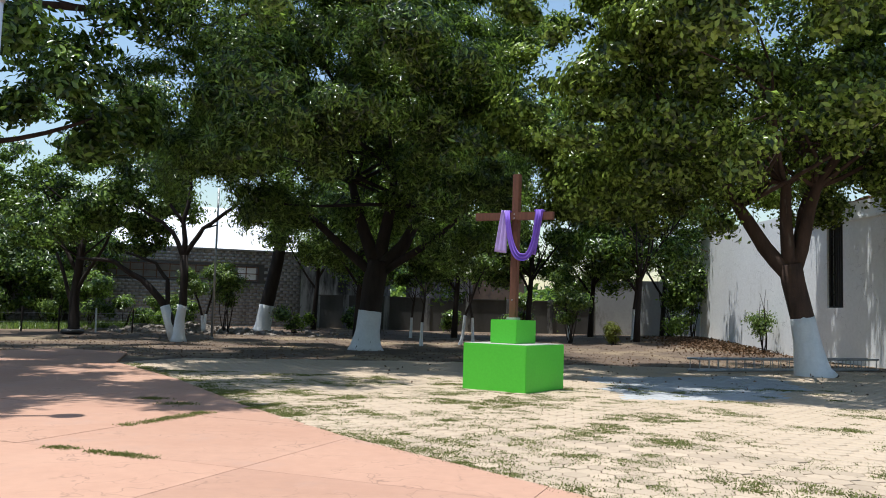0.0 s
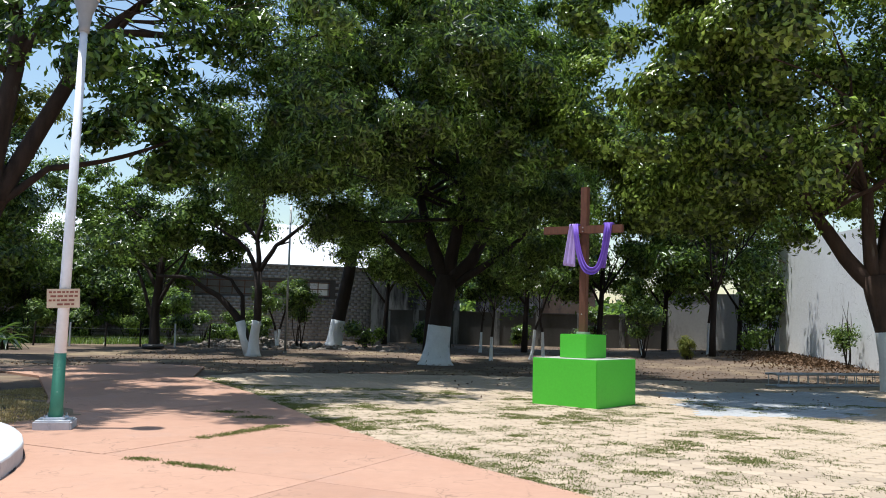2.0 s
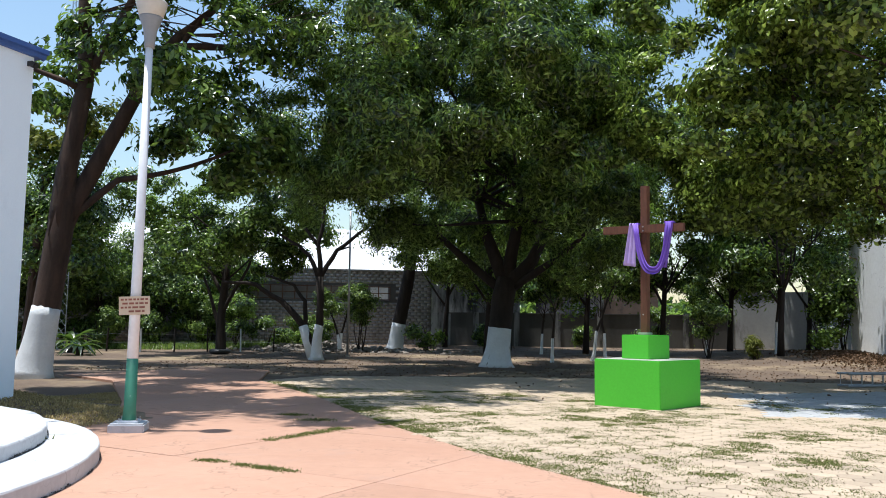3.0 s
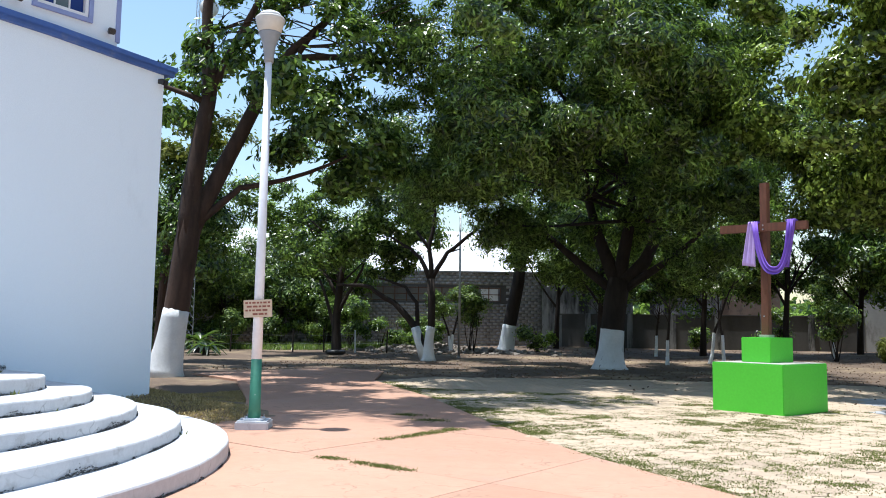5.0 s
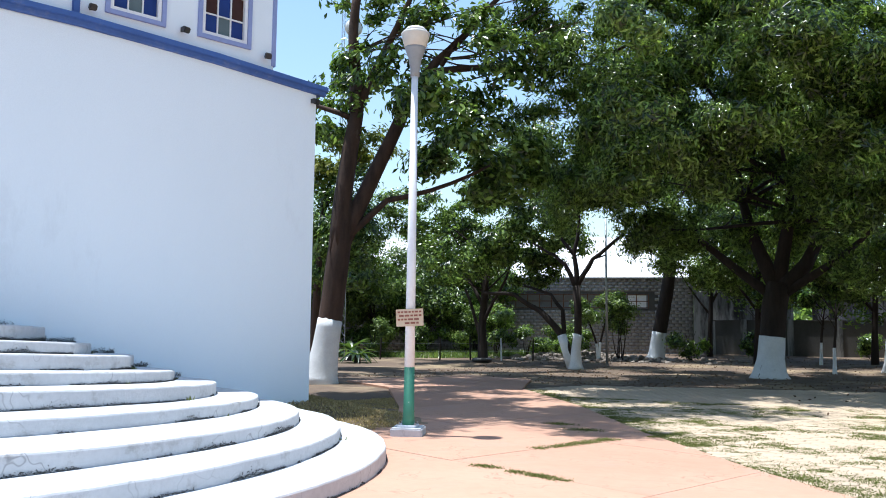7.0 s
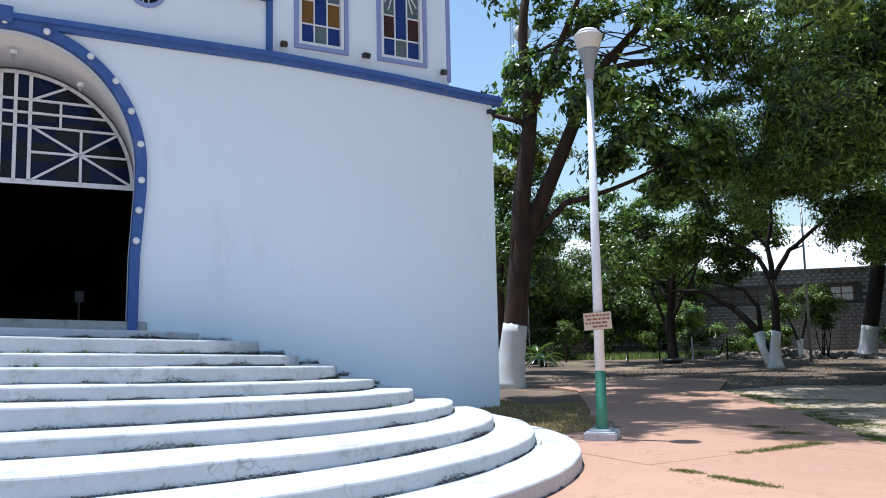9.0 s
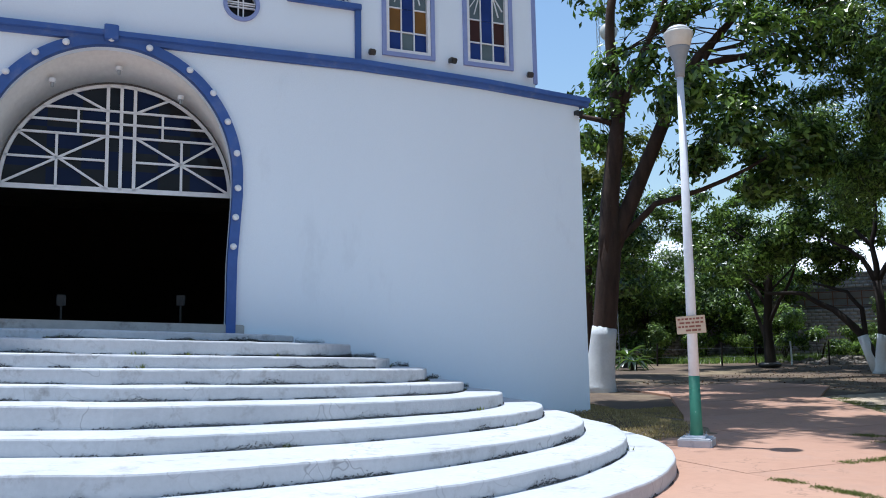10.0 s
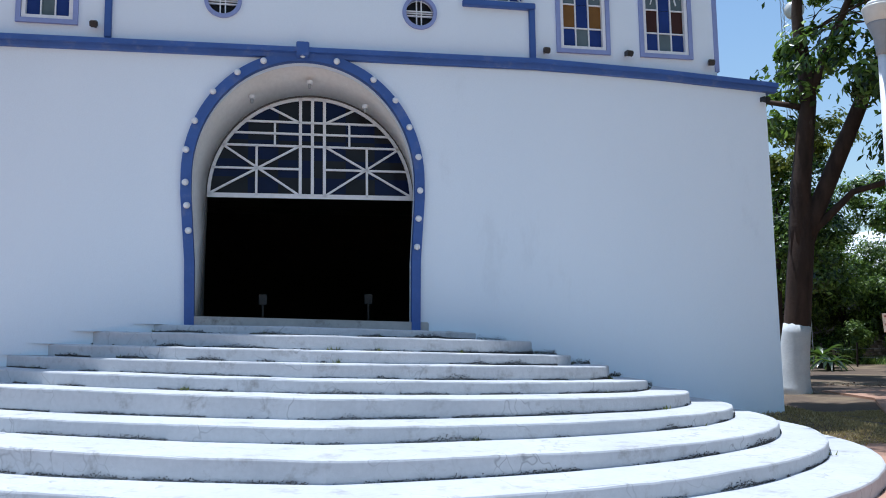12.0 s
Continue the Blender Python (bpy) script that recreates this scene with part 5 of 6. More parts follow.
for p, h in (((14.6, 40.5), 7.6), ((15.0, 36.4), 7.3)):
    an = thing("aerial_post", pose(p[0] + 0.6, p[1], 5.9), "thin metal aerial post on the tiled roof", "aerial")
    part("mast", lathe([(0.025, 0), (0.02, h - 5.9)], 8), STEEL, an)
    part("arm", box(-0.4, 0.4, -0.015, 0.015, h - 6.05, h - 6.02), STEEL, an)


# ---- shrubs, saplings, fence ----
def shrub(label, x, y, r, h, mat, seed, leaf=0.16, wide=0.07, dens=1.0, name="shrub", lift=0.0):
    z = terrain(x, y)
    ob = thing(name, Matrix.Translation((x, y, z)), label, "shrub", "shrubs along the yard")
    rnd = random.Random(seed)
    bm = bmesh.new()
    for k in range(7):
        e = Vector((rnd.uniform(-0.6, 0.6) * r, rnd.uniform(-0.6, 0.6) * r, h * rnd.uniform(0.5, 0.85) + lift))
        tube_into(bm, bent((rnd.uniform(-0.1, 0.1), rnd.uniform(-0.1, 0.1), -0.15), e, 5, 0.06, seed * 9 + k), [0.03, 0.027, 0.023, 0.018, 0.013, 0.008], 5)
    part("stemwork", bm, BARK, ob)
    crown("foliage", ob, mat, (0, 0, h * 0.55 + lift), (r, r * 0.8, h * 0.5), int(34 * dens), int(110 * dens), 0.33 * max(r, h * 0.6) ** 0.5, leaf, wide, seed, 0.8, -0.95, 0.3)
    return ob


rnd = random.Random(77)
for k in range(13):
    x = -33 + k * 1.5 + rnd.uniform(-0.5, 0.5)
    y = 37.5 + (x + 33) * 0.36 + rnd.uniform(-1.0, 1.6)
    shrub("bushy green shrub in the planted strip before the block wall", x, y, rnd.uniform(0.8, 1.4), rnd.uniform(1.3, 3.0), (LEAF_FRESH, LEAF_MID, LEAF_MID)[k % 3], 100 + k, 0.2, 0.08, 1.1)
for x, y, r, h, m in ((-10.9, 41.6, 0.75, 3.7, LEAF_FRESH), (-7.9, 44.0, 1.0, 1.9, LEAF_MID), (-13.6, 42.0, 1.0, 1.6, LEAF_MID), (6.2, 40.2, 0.95, 3.4, LEAF_FRESH),
                      (4.4, 48.5, 1.1, 2.4, LEAF_MID), (0.6, 49.3, 0.9, 1.2, LEAF_MID), (-5.2, 50.0, 0.9, 1.1, LEAF_MID)):
    shrub("leafy green shrub before the boundary wall", x, y, r, h, m, int(abs(x * 13 + y)), 0.18, 0.08, 0.8)
shrub("dark creeper smothering the pale gate", 12.4, 45.2, 1.5, 4.6, LEAF_MID, 301, 0.2, 0.13, 1.5, "creeper")
shrub("creeper climbing the gate edge", 13.5, 44.6, 0.6, 5.4, LEAF_MID, 302, 0.18, 0.12, 1.0, "creeper")
shrub("slim climbing plant against the lime-washed wall", 14.1, 36.4, 0.36, 3.4, LEAF_FRESH, 303, 0.15, 0.07, 0.55, "climber")
shrub("tuft of dry weeds", 8.2, 39.5, 0.28, 0.9, LEAF_YELLOW, 304, 0.3, 0.03, 0.6, "weed")


def sapling(x, y, h, lean, seed, crown_r, mat):
    z = terrain(x, y)
    ob = thing("sapling", Matrix.Translation((x, y, z)), "young whitewashed sapling with thin branches", "sapling", "saplings")
    top = (lean, 0, h)
    part("stem", tube_into(bmesh.new(), bent((0, 0, h * 0.36), top, 5, 0.03, seed), [0.06, 0.055, 0.05, 0.04, 0.03, 0.02], 8), BARK, ob)
    part("whitewashed_foot", tube_into(bmesh.new(), [(-lean * 0.25, 0, -0.15), (-lean * 0.1, 0, 0.4), (0, 0, h * 0.37)], [0.1, 0.075, 0.065], 8), WHITEWASH, ob)
    bm = bmesh.new()
    rr = random.Random(seed)
    for k in range(6):
        st = Vector((lean * 0.7, 0, h * rr.uniform(0.55, 0.95)))
        tube_into(bm, bent(st, st + Vector((rr.uniform(-1, 1), rr.uniform(-1, 1), rr.uniform(0.5, 1.4))) * 0.8, 4, 0.08, seed + k), [0.025, 0.02, 0.016, 0.012, 0.007], 5)
    part("branchwork", bm, BARK, ob)
    if crown_r:
        crown("foliage", ob, mat, (lean, 0, h + 0.2), (crown_r, crown_r, crown_r * 0.7), 22, 70, 0.35, 0.18, 0.07, seed, 0.8, -0.9)
    return ob


for k, (x, y, h, lean, cr, m) in enumerate(((-11.75, 41.0, 2.6, 0.5, 0.7, LEAF_FRESH), (-11.95, 41.0, 2.4, -0.5, 0.6, LEAF_FRESH), (-0.9, 36.0, 2.8, 0.1, 0, None), (1.0, 37.5, 3.6, 0.9, 0.5, LEAF_MID),
                                            (1.4, 39.0, 3.2, -0.2, 0.9, LEAF_MID), (-4.2, 41.5, 2.8, 0.0, 0.8, LEAF_MID), (-1.6, 42.5, 2.8, 0.2, 0.8, LEAF_MID), (9.8, 42.5, 4.2, 0.2, 1.3, LEAF_FRESH), (6.3, 41.5, 2.6, -0.3, 0.6, LEAF_MID))):
    sapling(x, y, h, lean, 400 + k, cr, m)
fp = thing("pole", pose(-10.35, 37.2, terrain(-10.35, 37.2) - 0.1), "slim grey metal pole", "pole")
part("shaft", lathe([(0.06, 0), (0.045, 6.9)], 10), STEEL, fp, smooth=True)
part("collar", lathe([(0.1, 0), (0.085, 0.18)], 10), CONCRETE, fp)

for k in range(12):
    x, y = -32 + k * 1.55, 34.9 + k * 0.45
    fpost = thing("fence_post", pose(x, y, terrain(x, y) - 0.1, rnd.uniform(-2, 2), rnd.uniform(-2, 2), 0), "thin white fence post in the planted strip", "fence post", "fence posts")
    part("post", lathe([(0.045, 0), (0.04, 1.25)], 8), WHITEWASH if k % 3 == 1 else BARK, fpost)
    part("wire", box(0, 1.62, -0.004, 0.004, 0.98, 0.99, 0, pose(0, 0, 0, 0, 0, 16)), STEEL, fpost)
    part("wire", box(0, 1.62, -0.004, 0.004, 0.55, 0.56, 0, pose(0, 0, 0, 0, 0, 16)), STEEL, fpost)


def frond_plant(x, y, size, count, label, name, spread, mat):
    z = terrain(x, y)
    ob = thing(name, Matrix.Translation((x, y, z)), label, "plant")
    rr = random.Random(int(x * 7 + y))
    part("stem", lathe([(0.2 * size, -0.1), (0.16 * size, 0.4 * size)], 10), BARK, ob)
    for k in range(count):
        a = 2 * math.pi * k / count + rr.uniform(-0.2, 0.2)
        rise = rr.uniform(0.35, 1.1)
        bm = bmesh.new()
        prev = None
        for i in range(9):
            t = i / 8
            r = size * spread * t
            p = Vector((math.cos(a) * r, math.sin(a) * r, 0.38 * size + size * (rise * t - spread * 0.75 * t * t)))
            w = 0.11 * size * math.sin(math.pi * (0.12 + 0.86 * t))
            side = Vector((-math.sin(a), math.cos(a), 0)) * w
            cur = (bm.verts.new(p - side + Vector((0, 0, w * 0.35))), bm.verts.new(p), bm.verts.new(p + side + Vector((0, 0, w * 0.35))))
            if prev:
                bm.faces.new((prev[0], prev[1], cur[1], cur[0]))
                bm.faces.new((prev[1], prev[2], cur[2], cur[1]))
            prev = cur
        part("frond", bm, mat, ob)
    return ob


frond_plant(-22.0, 34.3, 0.9, 26, "low dark-green cycad with arching fronds", "cycad", 1.2, LEAF_MID)
frond_plant(-23.6, 36.2, 1.3, 22, "spiky pale-green yucca among shrubs", "yucca", 0.8, LEAF_FRESH)
frond_plant(-19.6, 27.9, 0.7, 18, "yellow-green croton by the church corner", "croton", 0.7, LEAF_YELLOW)
for x, y, z, r, m, s in ((-28, 40, 5.5, 3.2, LEAF_MID, 501), (-31.5, 38, 4.2, 3.0, LEAF_FRESH, 502), (-24.5, 45, 4.6, 2.6, LEAF_FRESH, 503), (-34, 48, 6.5, 4.0, LEAF_MID, 504), (-21.0, 46.0, 4.0, 2.2, LEAF_MID, 505), (-30.0, 41.5, 3.6, 2.6, LEAF_FRESH, 506), (-26.4, 42.4, 3.0, 2.2, LEAF_FRESH, 507), (-23.2, 43.4, 3.0, 2.0, LEAF_MID, 508), (-33.5, 37.0, 5.0, 3.0, LEAF_MID, 509)):
    ob = thing("garden_tree", Matrix.Translation((x, y, terrain(x, y))), "leafy garden tree behind the church", "tree", "garden trees")
    part("trunk", tube_into(bmesh.new(), bent((0, 0, -0.2), (0.3, 0, z), 6, 0.03, s), [0.22, 0.18, 0.16, 0.14, 0.12, 0.1, 0.07], 10), BARK, ob)
    twigs(ob, BARK, (0.3, 0, z), (r * 0.8, r * 0.8, r * 0.6), [(0.2, 0, z * 0.7)], 9, 0.05, s)
    crown("crown", ob, m, (0.3, 0, z), (r, r, r * 0.85), 130, 130, 0.8, 0.26, 0.1, s, 0.7, -0.9, 0.35)
ob = thing("yellowing_tree", Matrix.Translation((-20.5, 28.5, 0)), "tree with yellowing leaves beside the church flank", "tree")
part("trunk", tube_into(bmesh.new(), bent((0, 0, -0.2), (0.4, 0, 7.5), 7, 0.02, 9), [0.24, 0.2, 0.18, 0.17, 0.15, 0.13, 0.11, 0.08], 10), BARK_RED, ob)
part("limb", tube_into(bmesh.new(), bent((0.3, 0, 6.5), (2.6, -0.6, 8.6), 6, 0.05, 10), [0.09, 0.08, 0.07, 0.06, 0.05, 0.035, 0.02], 8), BARK_RED, ob)
crown("crown", ob, LEAF_YELLOW, (0.9, 0.2, 8.9), (2.6, 1.6, 1.2), 70, 60, 0.55, 0.26, 0.13, 511, 0.5, -0.9, 0.3)
crown("crown", ob, LEAF_MID, (1.0, 0.4, 5.2), (1.9, 1.9, 3.0), 110, 110, 0.6, 0.24, 0.11, 512, 0.8, -0.95, 0.3)

# far woods all round
rng = np.random.default_rng(9)
cs, axs = [], []
for k in range(210):
    a = rng.uniform(0, 2 * math.pi) if k < 140 else rng.uniform(1.0, 2.2)
    d = rng.uniform(75, 105)
    x, y = d * math.cos(a), d * math.sin(a)
    sector = y > 40 and -40 < x < 30
    if sector:
        x, y = x * 1.05, y * 1.05
    for j in range(16 if sector else 9):
        c = (x + rng.normal() * 3, y + rng.normal() * 3, rng.uniform(1.5, 3.5 if sector and x > -4 else 7.0))
        p, dd = clump_points(rng, c, (2.2, 2.2, 1.7), 45, 0.3)
        cs.append(p)
        axs.append(dd)
v, f = leaf_cards(np.concatenate(cs), np.concatenate(axs), 0.9, 0.45, rng)
woods = flat_mesh("far_woods", v, f, 3, LEAF_MID)
tagged(woods, "distant belt of green trees round the yard", "trees", kind="stuff")

# telecom mast
mast = thing("radio_mast", pose(-25.3, 37.6, -0.3), "slender red-and-white lattice radio mast with round dishes", "radio mast")
corners = [(0.3 * math.cos(a), 0.3 * math.sin(a)) for a in (0.3, 2.39, 4.49)]
for x, y in corners:
    part("leg", lathe([(0.022, 0), (0.022, 30)], 6, m=Matrix.Translation((x, y, 0))), STEEL, mast)
bm = bmesh.new()
for k in range(60):
    for i in range(3):
        a, b = corners[i], corners[(i + 1) % 3]
        tube_into(bm, [(a[0], a[1], k * 0.5), (b[0], b[1], k * 0.5 + 0.5)], [0.01, 0.01], 4)
part("bracing", bm, STEEL, mast)
for z, r in ((18.6, 0.75), (21.5, 0.6)):
    m = Matrix.Translation((0.75, -0.35, z)) @ Matrix.Rotation(radians(35), 4, "Z") @ Matrix.Rotation(radians(90), 4, "X")
    r *= 0.65
    part("dish", lathe([(0.1, -0.25), (r * 0.6, -0.12), (r, 0.05), (r, 0.22), (r * 0.5, 0.3), (0.05, 0.32)], 24, m=m), LAMP_BOWL, mast, "white round dish", True)

# ---- ladder on the ground ----
lad = thing("truss_ladder", pose(7.2, 23.5, 0, 0, 0, math.degrees(math.atan2(3.1, 6.8))), "grey steel truss ladder lying on the ground under the tree", "ladder")
for y, z in ((0, 0.04), (0, 0.36), (0.4, 0.04), (0.4, 0.36)):
    part("rail", lathe([(0.03, 0), (0.03, 7.4)], 8, m=Matrix.Translation((0, y, z)) @ Matrix.Rotation(radians(90), 4, "Y")), STEEL, lad)
for k in range(22):
    x = 0.1 + k * 0.343
    for y in (0, 0.4):
        part("rung", lathe([(0.012, 0.05), (0.012, 0.35)], 6, m=Matrix.Translation((x, y, 0))), STEEL, lad)
    part("rung", lathe([(0.012, 0.0), (0.012, 0.4)], 6, m=Matrix.Translation((x, 0, 0.36)) @ Matrix.Rotation(radians(-90), 4, "X")), STEEL, lad)


# ---- rubble, tyre, far grass ----
rr = random.Random(8)
rv, rf = [], []
cube = [(x, y, z) for x in (-1, 1) for y in (-1, 1) for z in (-1, 1)]
quads = [(0, 1, 3, 2), (4, 6, 7, 5), (0, 4, 5, 1), (2, 3, 7, 6), (0, 2, 6, 4), (1, 5, 7, 3)]
for k in range(900):
    x, y = -13.5 + rr.gauss(0, 3.2), 42.5 + rr.gauss(0, 1.1)
    r = rr.uniform(0.04, 0.16)
    h = terrain(x, y) + 0.4 * math.exp(-((x + 13.5) / 3.5) ** 2 - ((y - 42.5) / 1.2) ** 2) * rr.random()
    m = Euler((rr.uniform(0, 6), rr.uniform(0, 6), rr.uniform(0, 6))).to_matrix()
    base = len(rv)
    for c in cube:
        q = m @ (Vector(c) * r * rr.uniform(0.6, 1.1))
        rv.append((x + q.x, y + q.y, h + q.z * 0.7))
    rf.extend(base + i for quad in quads for i in quad)
tagged(flat_mesh("rubble", np.array(rv).reshape(-1), np.array(rf), 4, RUBBLE), "low heap of grey broken rubble before the block wall", "rubble", kind="stuff")
tyre = thing("tyre", pose(-16.75, 37.5, terrain(-16.75, 37.5) + 0.0), "old black tyre ringing the foot of the dense tree", "tyre")
part("casing", lathe([(0.36, 0.0), (0.48, 0.04), (0.52, 0.12), (0.48, 0.2), (0.36, 0.23)], 28), BLACK_PLASTIC, tyre, smooth=True)


# ---- leaf litter and grass ----
def scatter_leaves(name, label, centres, size, mat, seed, tilt=0.35):
    rng = np.random.default_rng(seed)
    c = np.array(centres)
    ax = rng.normal(size=c.shape)
    ax[:, 2] *= tilt
    v, f = leaf_cards(c, ax, size, size * 0.5, rng, 0.0, 0.15)
    ob = flat_mesh(name, v, f, 3, mat)
    return tagged(ob, label, "leaf litter", kind="stuff")


rng = np.random.default_rng(5)
pts = []
for k in range(7000):
    x, y = rng.uniform(-16, 15), 24 + 26 * rng.random() ** 1.3
    pts.append((x, y, terrain(x, y) + 0.03))
scatter_leaves("leaf_litter", "scattered brown fallen leaves on the dirt", pts, 0.085, DRY_LEAF, 6, 0.25)
pts = []
for k in range(5200):
    a, r = rng.uniform(0, 6.28), abs(rng.normal()) * 1.0
    cx, cy = (12.6, 40.5) if k % 3 else (12.9, 37.0)
    x, y = cx + math.cos(a) * r * 1.3, cy + math.sin(a) * r * 2.6
    pts.append((x, y, terrain(x, y) + 0.02 + 0.26 * math.exp(-r * r * 0.7) * rng.random()))
scatter_leaves("leaf_pile", "raked pile of dry brown leaves by the lime-washed wall", pts, 0.15, DRY_LEAF, 7, 0.7)
pts = []
for k in range(150):
    x, y = rng.uniform(-1.5, 14), rng.uniform(17, 24.5)
    pts.append((x, y, 0.02))
scatter_leaves("fallen_leaves", "few dry leaves on the pavers in the shade", pts, 0.09, DRY_LEAF, 8, 0.2)


def blades(name, label, spots, height, mat, seed, per=10, spread=0.06):
    rng = np.random.default_rng(seed)
    b = np.repeat(np.array(spots), per, axis=0)
    n = len(b)
    b = b + np.concatenate([rng.normal(size=(n, 2)) * spread, np.zeros((n, 1))], axis=1)
    a = rng.uniform(0, 2 * math.pi, n)
    lean = np.stack([np.cos(a), np.sin(a), np.zeros(n)], axis=1)
    h = (height * rng.uniform(0.5, 1.3, n))[:, None]
    side = np.stack([-np.sin(a), np.cos(a), np.zeros(n)], axis=1) * (0.009 + 0.02 * h)
    tip = b + lean * h * rng.uniform(0.3, 1.1, n)[:, None] + np.array([0, 0, 1]) * h
    v = np.stack([b - side, b + side, tip], axis=1).reshape(-1)
    f = np.arange(n * 3)
    ob = flat_mesh(name, v, f, 3, mat)
    return tagged(ob, label, "grass", kind="stuff")


def patchy(x, y, scale, cut, seed):
    return noise.fractal(Vector((x * scale, y * scale, seed)), 1.0, 2.0, 3) > cut


rng = np.random.default_rng(15)
spots = []
EDGE = PLAZA[1:7]
for a, b in zip(EDGE, EDGE[1:]):
    ln = math.hypot(b[0] - a[0], b[1] - a[1])
    for k in range(int(ln * 55)):
        t = rng.random()
        off = abs(rng.normal()) * 0.22 + 0.02
        nx_, ny_ = (b[1] - a[1]) / ln, -(b[0] - a[0]) / ln
        if nx_ * 1 + ny_ * 0 < 0:
            nx_, ny_ = -nx_, -ny_
        x, y = a[0] + (b[0] - a[0]) * t + nx_ * off, a[1] + (b[1] - a[1]) * t + ny_ * off
        if patchy(x, y, 0.9, -0.1, 3):
            spots.append((x, y, -0.01))
for k in range(48000):
    x, y = rng.uniform(-7, 9), rng.uniform(5.5, 19)
    if inside(PLAZA, x, y) or not patchy(x, y, 0.8, -0.16 + max(0, (x - 1.5) * 0.07), 8) or not patchy(x, y, 2.4, -0.06, 9):
        continue
    if rng.random() < 0.85:
        spots.append((x, y, -0.01))
blades("grass", "patchy green grass growing between the pavers", spots, 0.016, GRASS_GREEN, 16, 16, 0.07)
spots = []
for s_a, s_b, d, wob in ((13.05, 14.7, -5.35, 0.05), (15.3, 16.2, -5.6, 0.04)):
    for k in range(int((s_b - s_a) * 150)):
        s = s_a + (s_b - s_a) * rng.random()
        p = F @ Vector((s, d + rng.normal() * wob, 0))
        spots.append((p.x, p.y, -0.005))
for d_a, d_b, s in ((-7.1, -6.3, 11.56), (-6.1, -5.8, 11.56)):
    for k in range(int((d_b - d_a) * 150)):
        p = F @ Vector((s + rng.normal() * 0.03, d_a + (d_b - d_a) * rng.random(), 0))
        spots.append((p.x, p.y, -0.005))
for cx, cy in ((-3.9, 12.6), (-4.5, 13.2)):
    for k in range(60):
        spots.append((cx + rng.normal() * 0.14, cy + rng.normal() * 0.1, -0.005))
blades("joint_grass", "strips of green grass sprouting from the concrete joints", spots, 0.02, GRASS_GREEN, 17, 10, 0.045)
spots = []
for k in range(5500):
    p = F @ Vector((rng.uniform(11.8, 17), rng.uniform(-2.6, 2.6), 0))
    if inside(PLAZA, p.x, p.y) or (p - Vector((-5.95, 10.66, 0))).length < 0.5:
        continue
    spots.append((p.x, p.y, terrain(p.x, p.y)))
blades("dry_grass", "dry straw-coloured grass bank by the church corner", spots, 0.032, GRASS_DRY, 18, 8, 0.09)
spots = []
for k in range(10):
    outline = step_outline(k, 0.012, 400)
    for j in range(3):
        x, y = outline[int(rng.integers(6, 330))]
        p = stairs.matrix_world @ Vector((x, y, TOPS[k - 1] - x * FALL[k - 1] if k else 0.0))
        for _ in range(int(rng.integers(1, 6))):
            spots.append((p.x + rng.normal() * 0.03, p.y + rng.normal() * 0.03, p.z))
blades("step_weeds", "small weeds sprouting at the foot of the risers", spots, 0.05, GRASS_GREEN, 19, 5, 0.02)
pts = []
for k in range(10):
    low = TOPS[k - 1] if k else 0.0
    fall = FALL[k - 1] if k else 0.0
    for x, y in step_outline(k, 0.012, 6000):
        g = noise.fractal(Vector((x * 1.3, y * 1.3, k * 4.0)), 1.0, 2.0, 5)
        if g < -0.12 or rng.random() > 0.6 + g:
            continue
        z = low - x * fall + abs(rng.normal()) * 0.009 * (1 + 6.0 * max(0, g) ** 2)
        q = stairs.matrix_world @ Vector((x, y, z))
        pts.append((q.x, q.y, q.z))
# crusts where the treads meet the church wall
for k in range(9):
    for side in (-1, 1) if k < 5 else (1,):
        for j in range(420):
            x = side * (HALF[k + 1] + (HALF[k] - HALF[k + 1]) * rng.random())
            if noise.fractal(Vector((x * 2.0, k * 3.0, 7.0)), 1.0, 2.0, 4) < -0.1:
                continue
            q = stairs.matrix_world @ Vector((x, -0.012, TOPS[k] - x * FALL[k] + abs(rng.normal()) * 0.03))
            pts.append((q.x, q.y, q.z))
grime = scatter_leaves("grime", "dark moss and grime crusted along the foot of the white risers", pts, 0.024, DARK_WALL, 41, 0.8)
grime["category"] = "grime"

spots = []
for k in range(2600):
    x = rng.uniform(-30, -14)
    y = 36.5 + (x + 33) * 0.36 + rng.uniform(-0.6, 3.0)
    spots.append((x, y, terrain(x, y)))
blades("lush_grass", "lush green grass in the planted strip behind the fence", spots, 0.35, LEAF_FRESH, 44, 5, 0.15)

# ---- pavers, last ----
pave = thing("paver_yard", Matrix(), "worn beige hexagonal concrete pavers with sandy grassy joints", "pavement", kind="structure")
YARD = [(6, 0.7), (1.3, 7.0), (-1.1, 9.9), (-3.0, 12.75), (-5.3, 16.8), (-8.2, 21.0), (-7.0, 23.5), (-1.0, 25.0), (6, 25.5), (14, 26), (20, 22), (20, 4), (14, -3)]
bm = bmesh.new()
f0 = bm.faces.new([bm.verts.new((x, y, -0.03)) for x, y in YARD])
ext = bmesh.ops.extrude_face_region(bm, geom=[f0])
bmesh.ops.translate(bm, vec=(0, 0, -0.05), verts=[v for v in ext["geom"] if isinstance(v, bmesh.types.BMVert)])
part("bedding", bm, SAND, pave, "sandy bedding")
HEX = 0.135
hexm = bmesh.new()
outer_ring = [hexm.verts.new((HEX * math.cos(math.pi / 3 * k), HEX * math.sin(math.pi / 3 * k), -0.03)) for k in range(6)]
mid_ring = [hexm.verts.new((HEX * math.cos(math.pi / 3 * k), HEX * math.sin(math.pi / 3 * k), -0.006)) for k in range(6)]
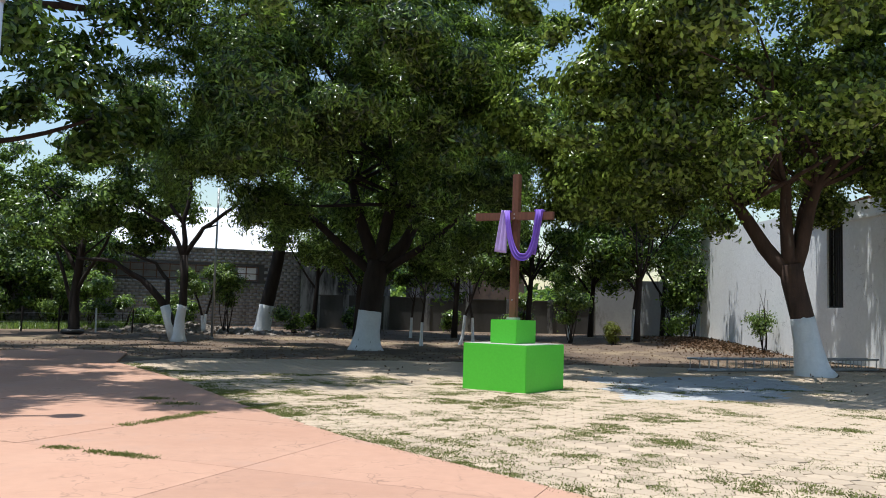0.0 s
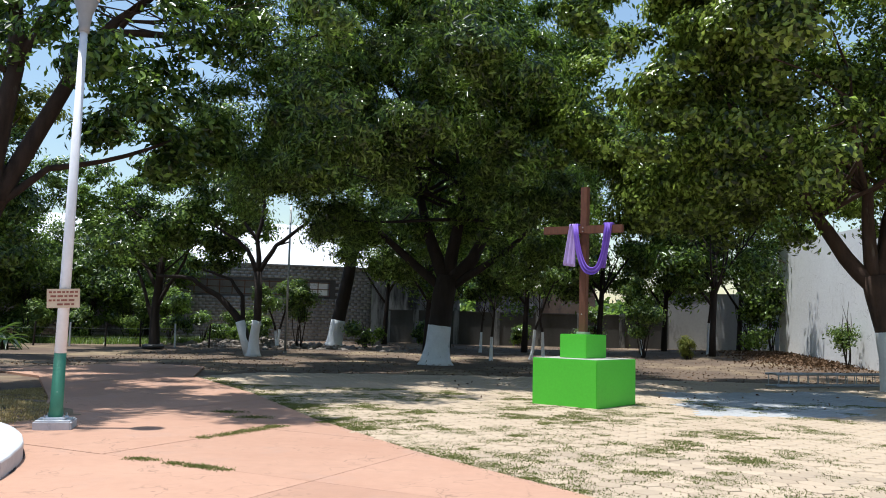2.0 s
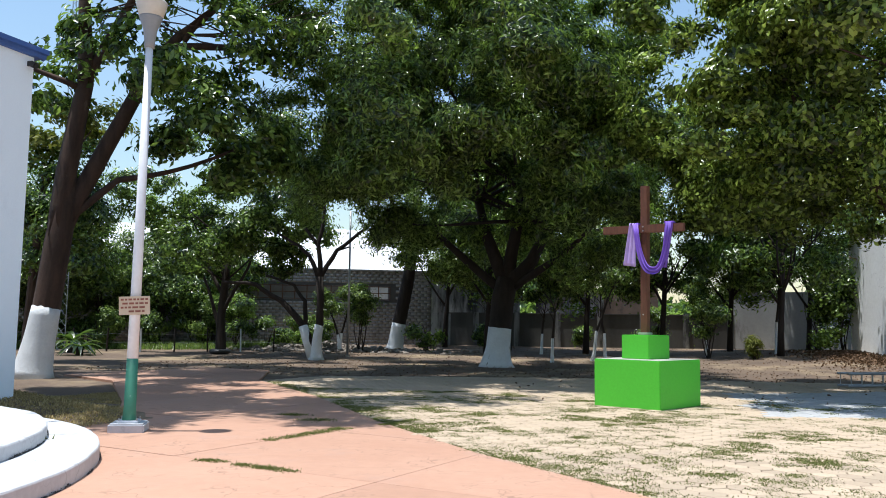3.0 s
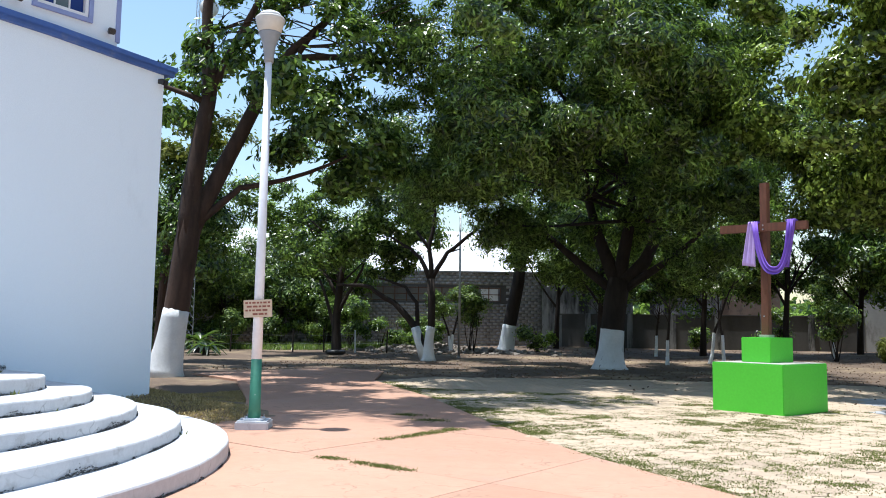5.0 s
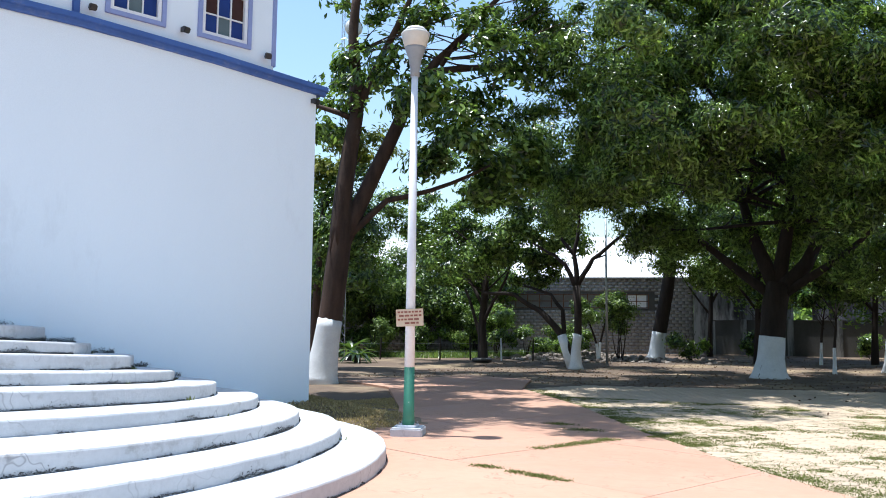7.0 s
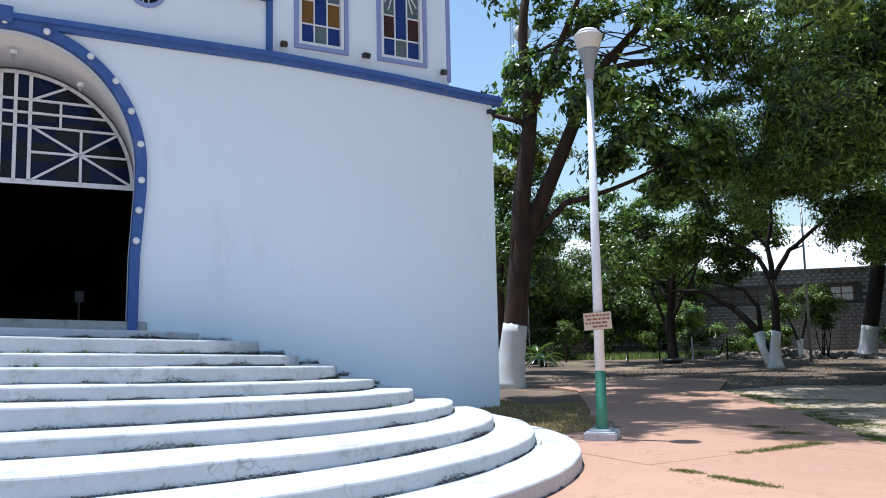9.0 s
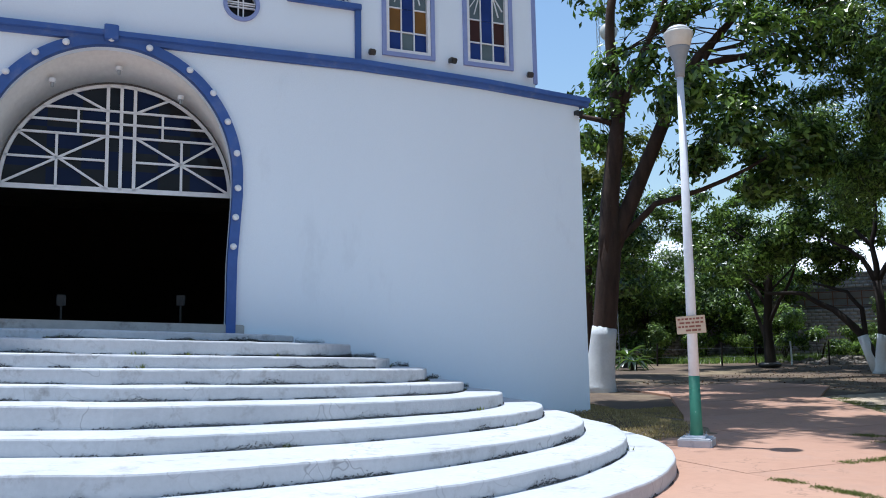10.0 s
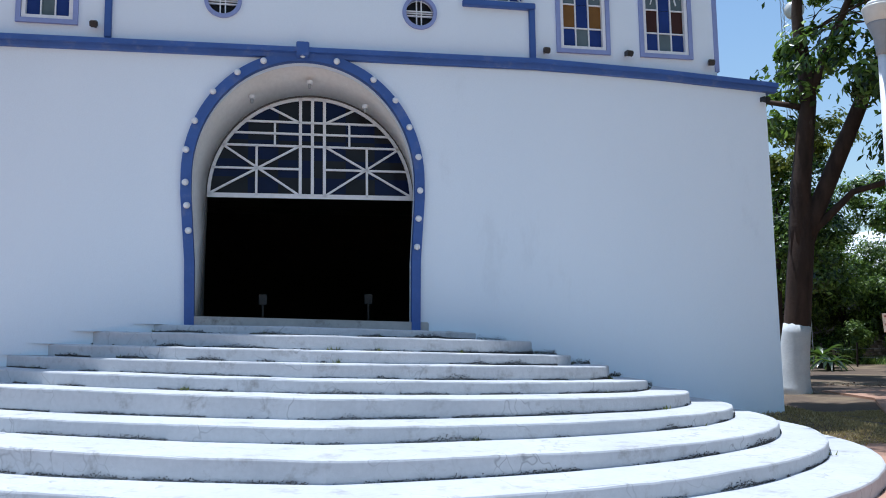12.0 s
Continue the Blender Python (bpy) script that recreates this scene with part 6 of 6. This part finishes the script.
top_ring = [hexm.verts.new((HEX * 0.93 * math.cos(math.pi / 3 * k), HEX * 0.93 * math.sin(math.pi / 3 * k), 0.0)) for k in range(6)]
for a, b in ((outer_ring, mid_ring), (mid_ring, top_ring)):
    for k in range(6):
        hexm.faces.new((a[k], a[(k + 1) % 6], b[(k + 1) % 6], b[k]))
hexm.faces.new(top_ring)
hex_mesh = bpy.data.meshes.new("paver")
hexm.to_mesh(hex_mesh)
hexm.free()
hex_mesh.materials.append(PAVER)
spots = []
dx, dy = (HEX + 0.006) * 1.5, (HEX + 0.006) * math.sqrt(3)
tilt = 0.37
for i in range(-70, 150):
    for j in range(-70, 150):
        u, w = i * dx, (j + (i % 2) * 0.5) * dy
        x = 1.0 + u * math.cos(tilt) - w * math.sin(tilt)
        y = 7.0 + u * math.sin(tilt) + w * math.cos(tilt)
        if inside(YARD, x, y):
            spots.append((math.hypot(x - 1.5, y - 8.0), x, y))
spots.sort()
rp = random.Random(3)
turn = tilt
base_co = np.array([v.co[:] for v in hex_mesh.vertices])
rot2 = np.array([[math.cos(turn), -math.sin(turn)], [math.sin(turn), math.cos(turn)]])
base_co[:, :2] = base_co[:, :2] @ rot2.T
tri = [tuple(p.vertices) for p in hex_mesh.polygons]
rest_v, blue_v = [], []
q_idx, blue_idx = [], []
# patch of tree shade whose pavers are recoloured as if lit by sky alone
BLUISH = [(3.7, 20.4), (8.6, 22.6), (8.4, 19.0), (6.1, 15.9), (3.4, 15.2)]
for k, (dist, x, y) in enumerate(spots):
    z = -0.004 + rp.uniform(-0.006, 0.004) + 0.012 * noise.noise(Vector((x * 0.6, y * 0.6, 2)))
    if k < 300:
        ob = new("paver", hex_mesh)
        ob.parent = pave
        ob.matrix_world = Matrix.Translation((x, y, z)) @ Euler((rp.uniform(-0.015, 0.015), rp.uniform(-0.015, 0.015), turn)).to_matrix().to_4x4()
        continue
    blue = inside(BLUISH, x + 0.4 * noise.noise(Vector((x, y, 5))), y + 0.4 * noise.noise(Vector((x, y, 9))))
    to_v, to_idx = (blue_v, blue_idx) if blue else (rest_v, q_idx)
    b0 = len(to_v) * 18
    co = base_co.copy()
    co[:, 2] += co[:, 0] * rp.uniform(-0.02, 0.02) + co[:, 1] * rp.uniform(-0.02, 0.02)
    to_v.append(co + np.array([x, y, z]))
    for face in tri:
        if len(face) == 4:
            to_idx.extend(b0 + i for i in face)
        else:
            f6 = [b0 + i for i in face]
            to_idx.extend((f6[0], f6[1], f6[2], f6[3], f6[0], f6[3], f6[4], f6[5]))
rest = flat_mesh("pavers", np.concatenate(rest_v).reshape(-1), np.array(q_idx), 4, PAVER, pave)
rest["kind"] = "stuff"
worn = flat_mesh("worn_pavers", np.concatenate(blue_v).reshape(-1), np.array(blue_idx), 4, SKYLIT_PAVER, pave, "pavers with skylit shade put into their grey")
worn["kind"] = "stuff"
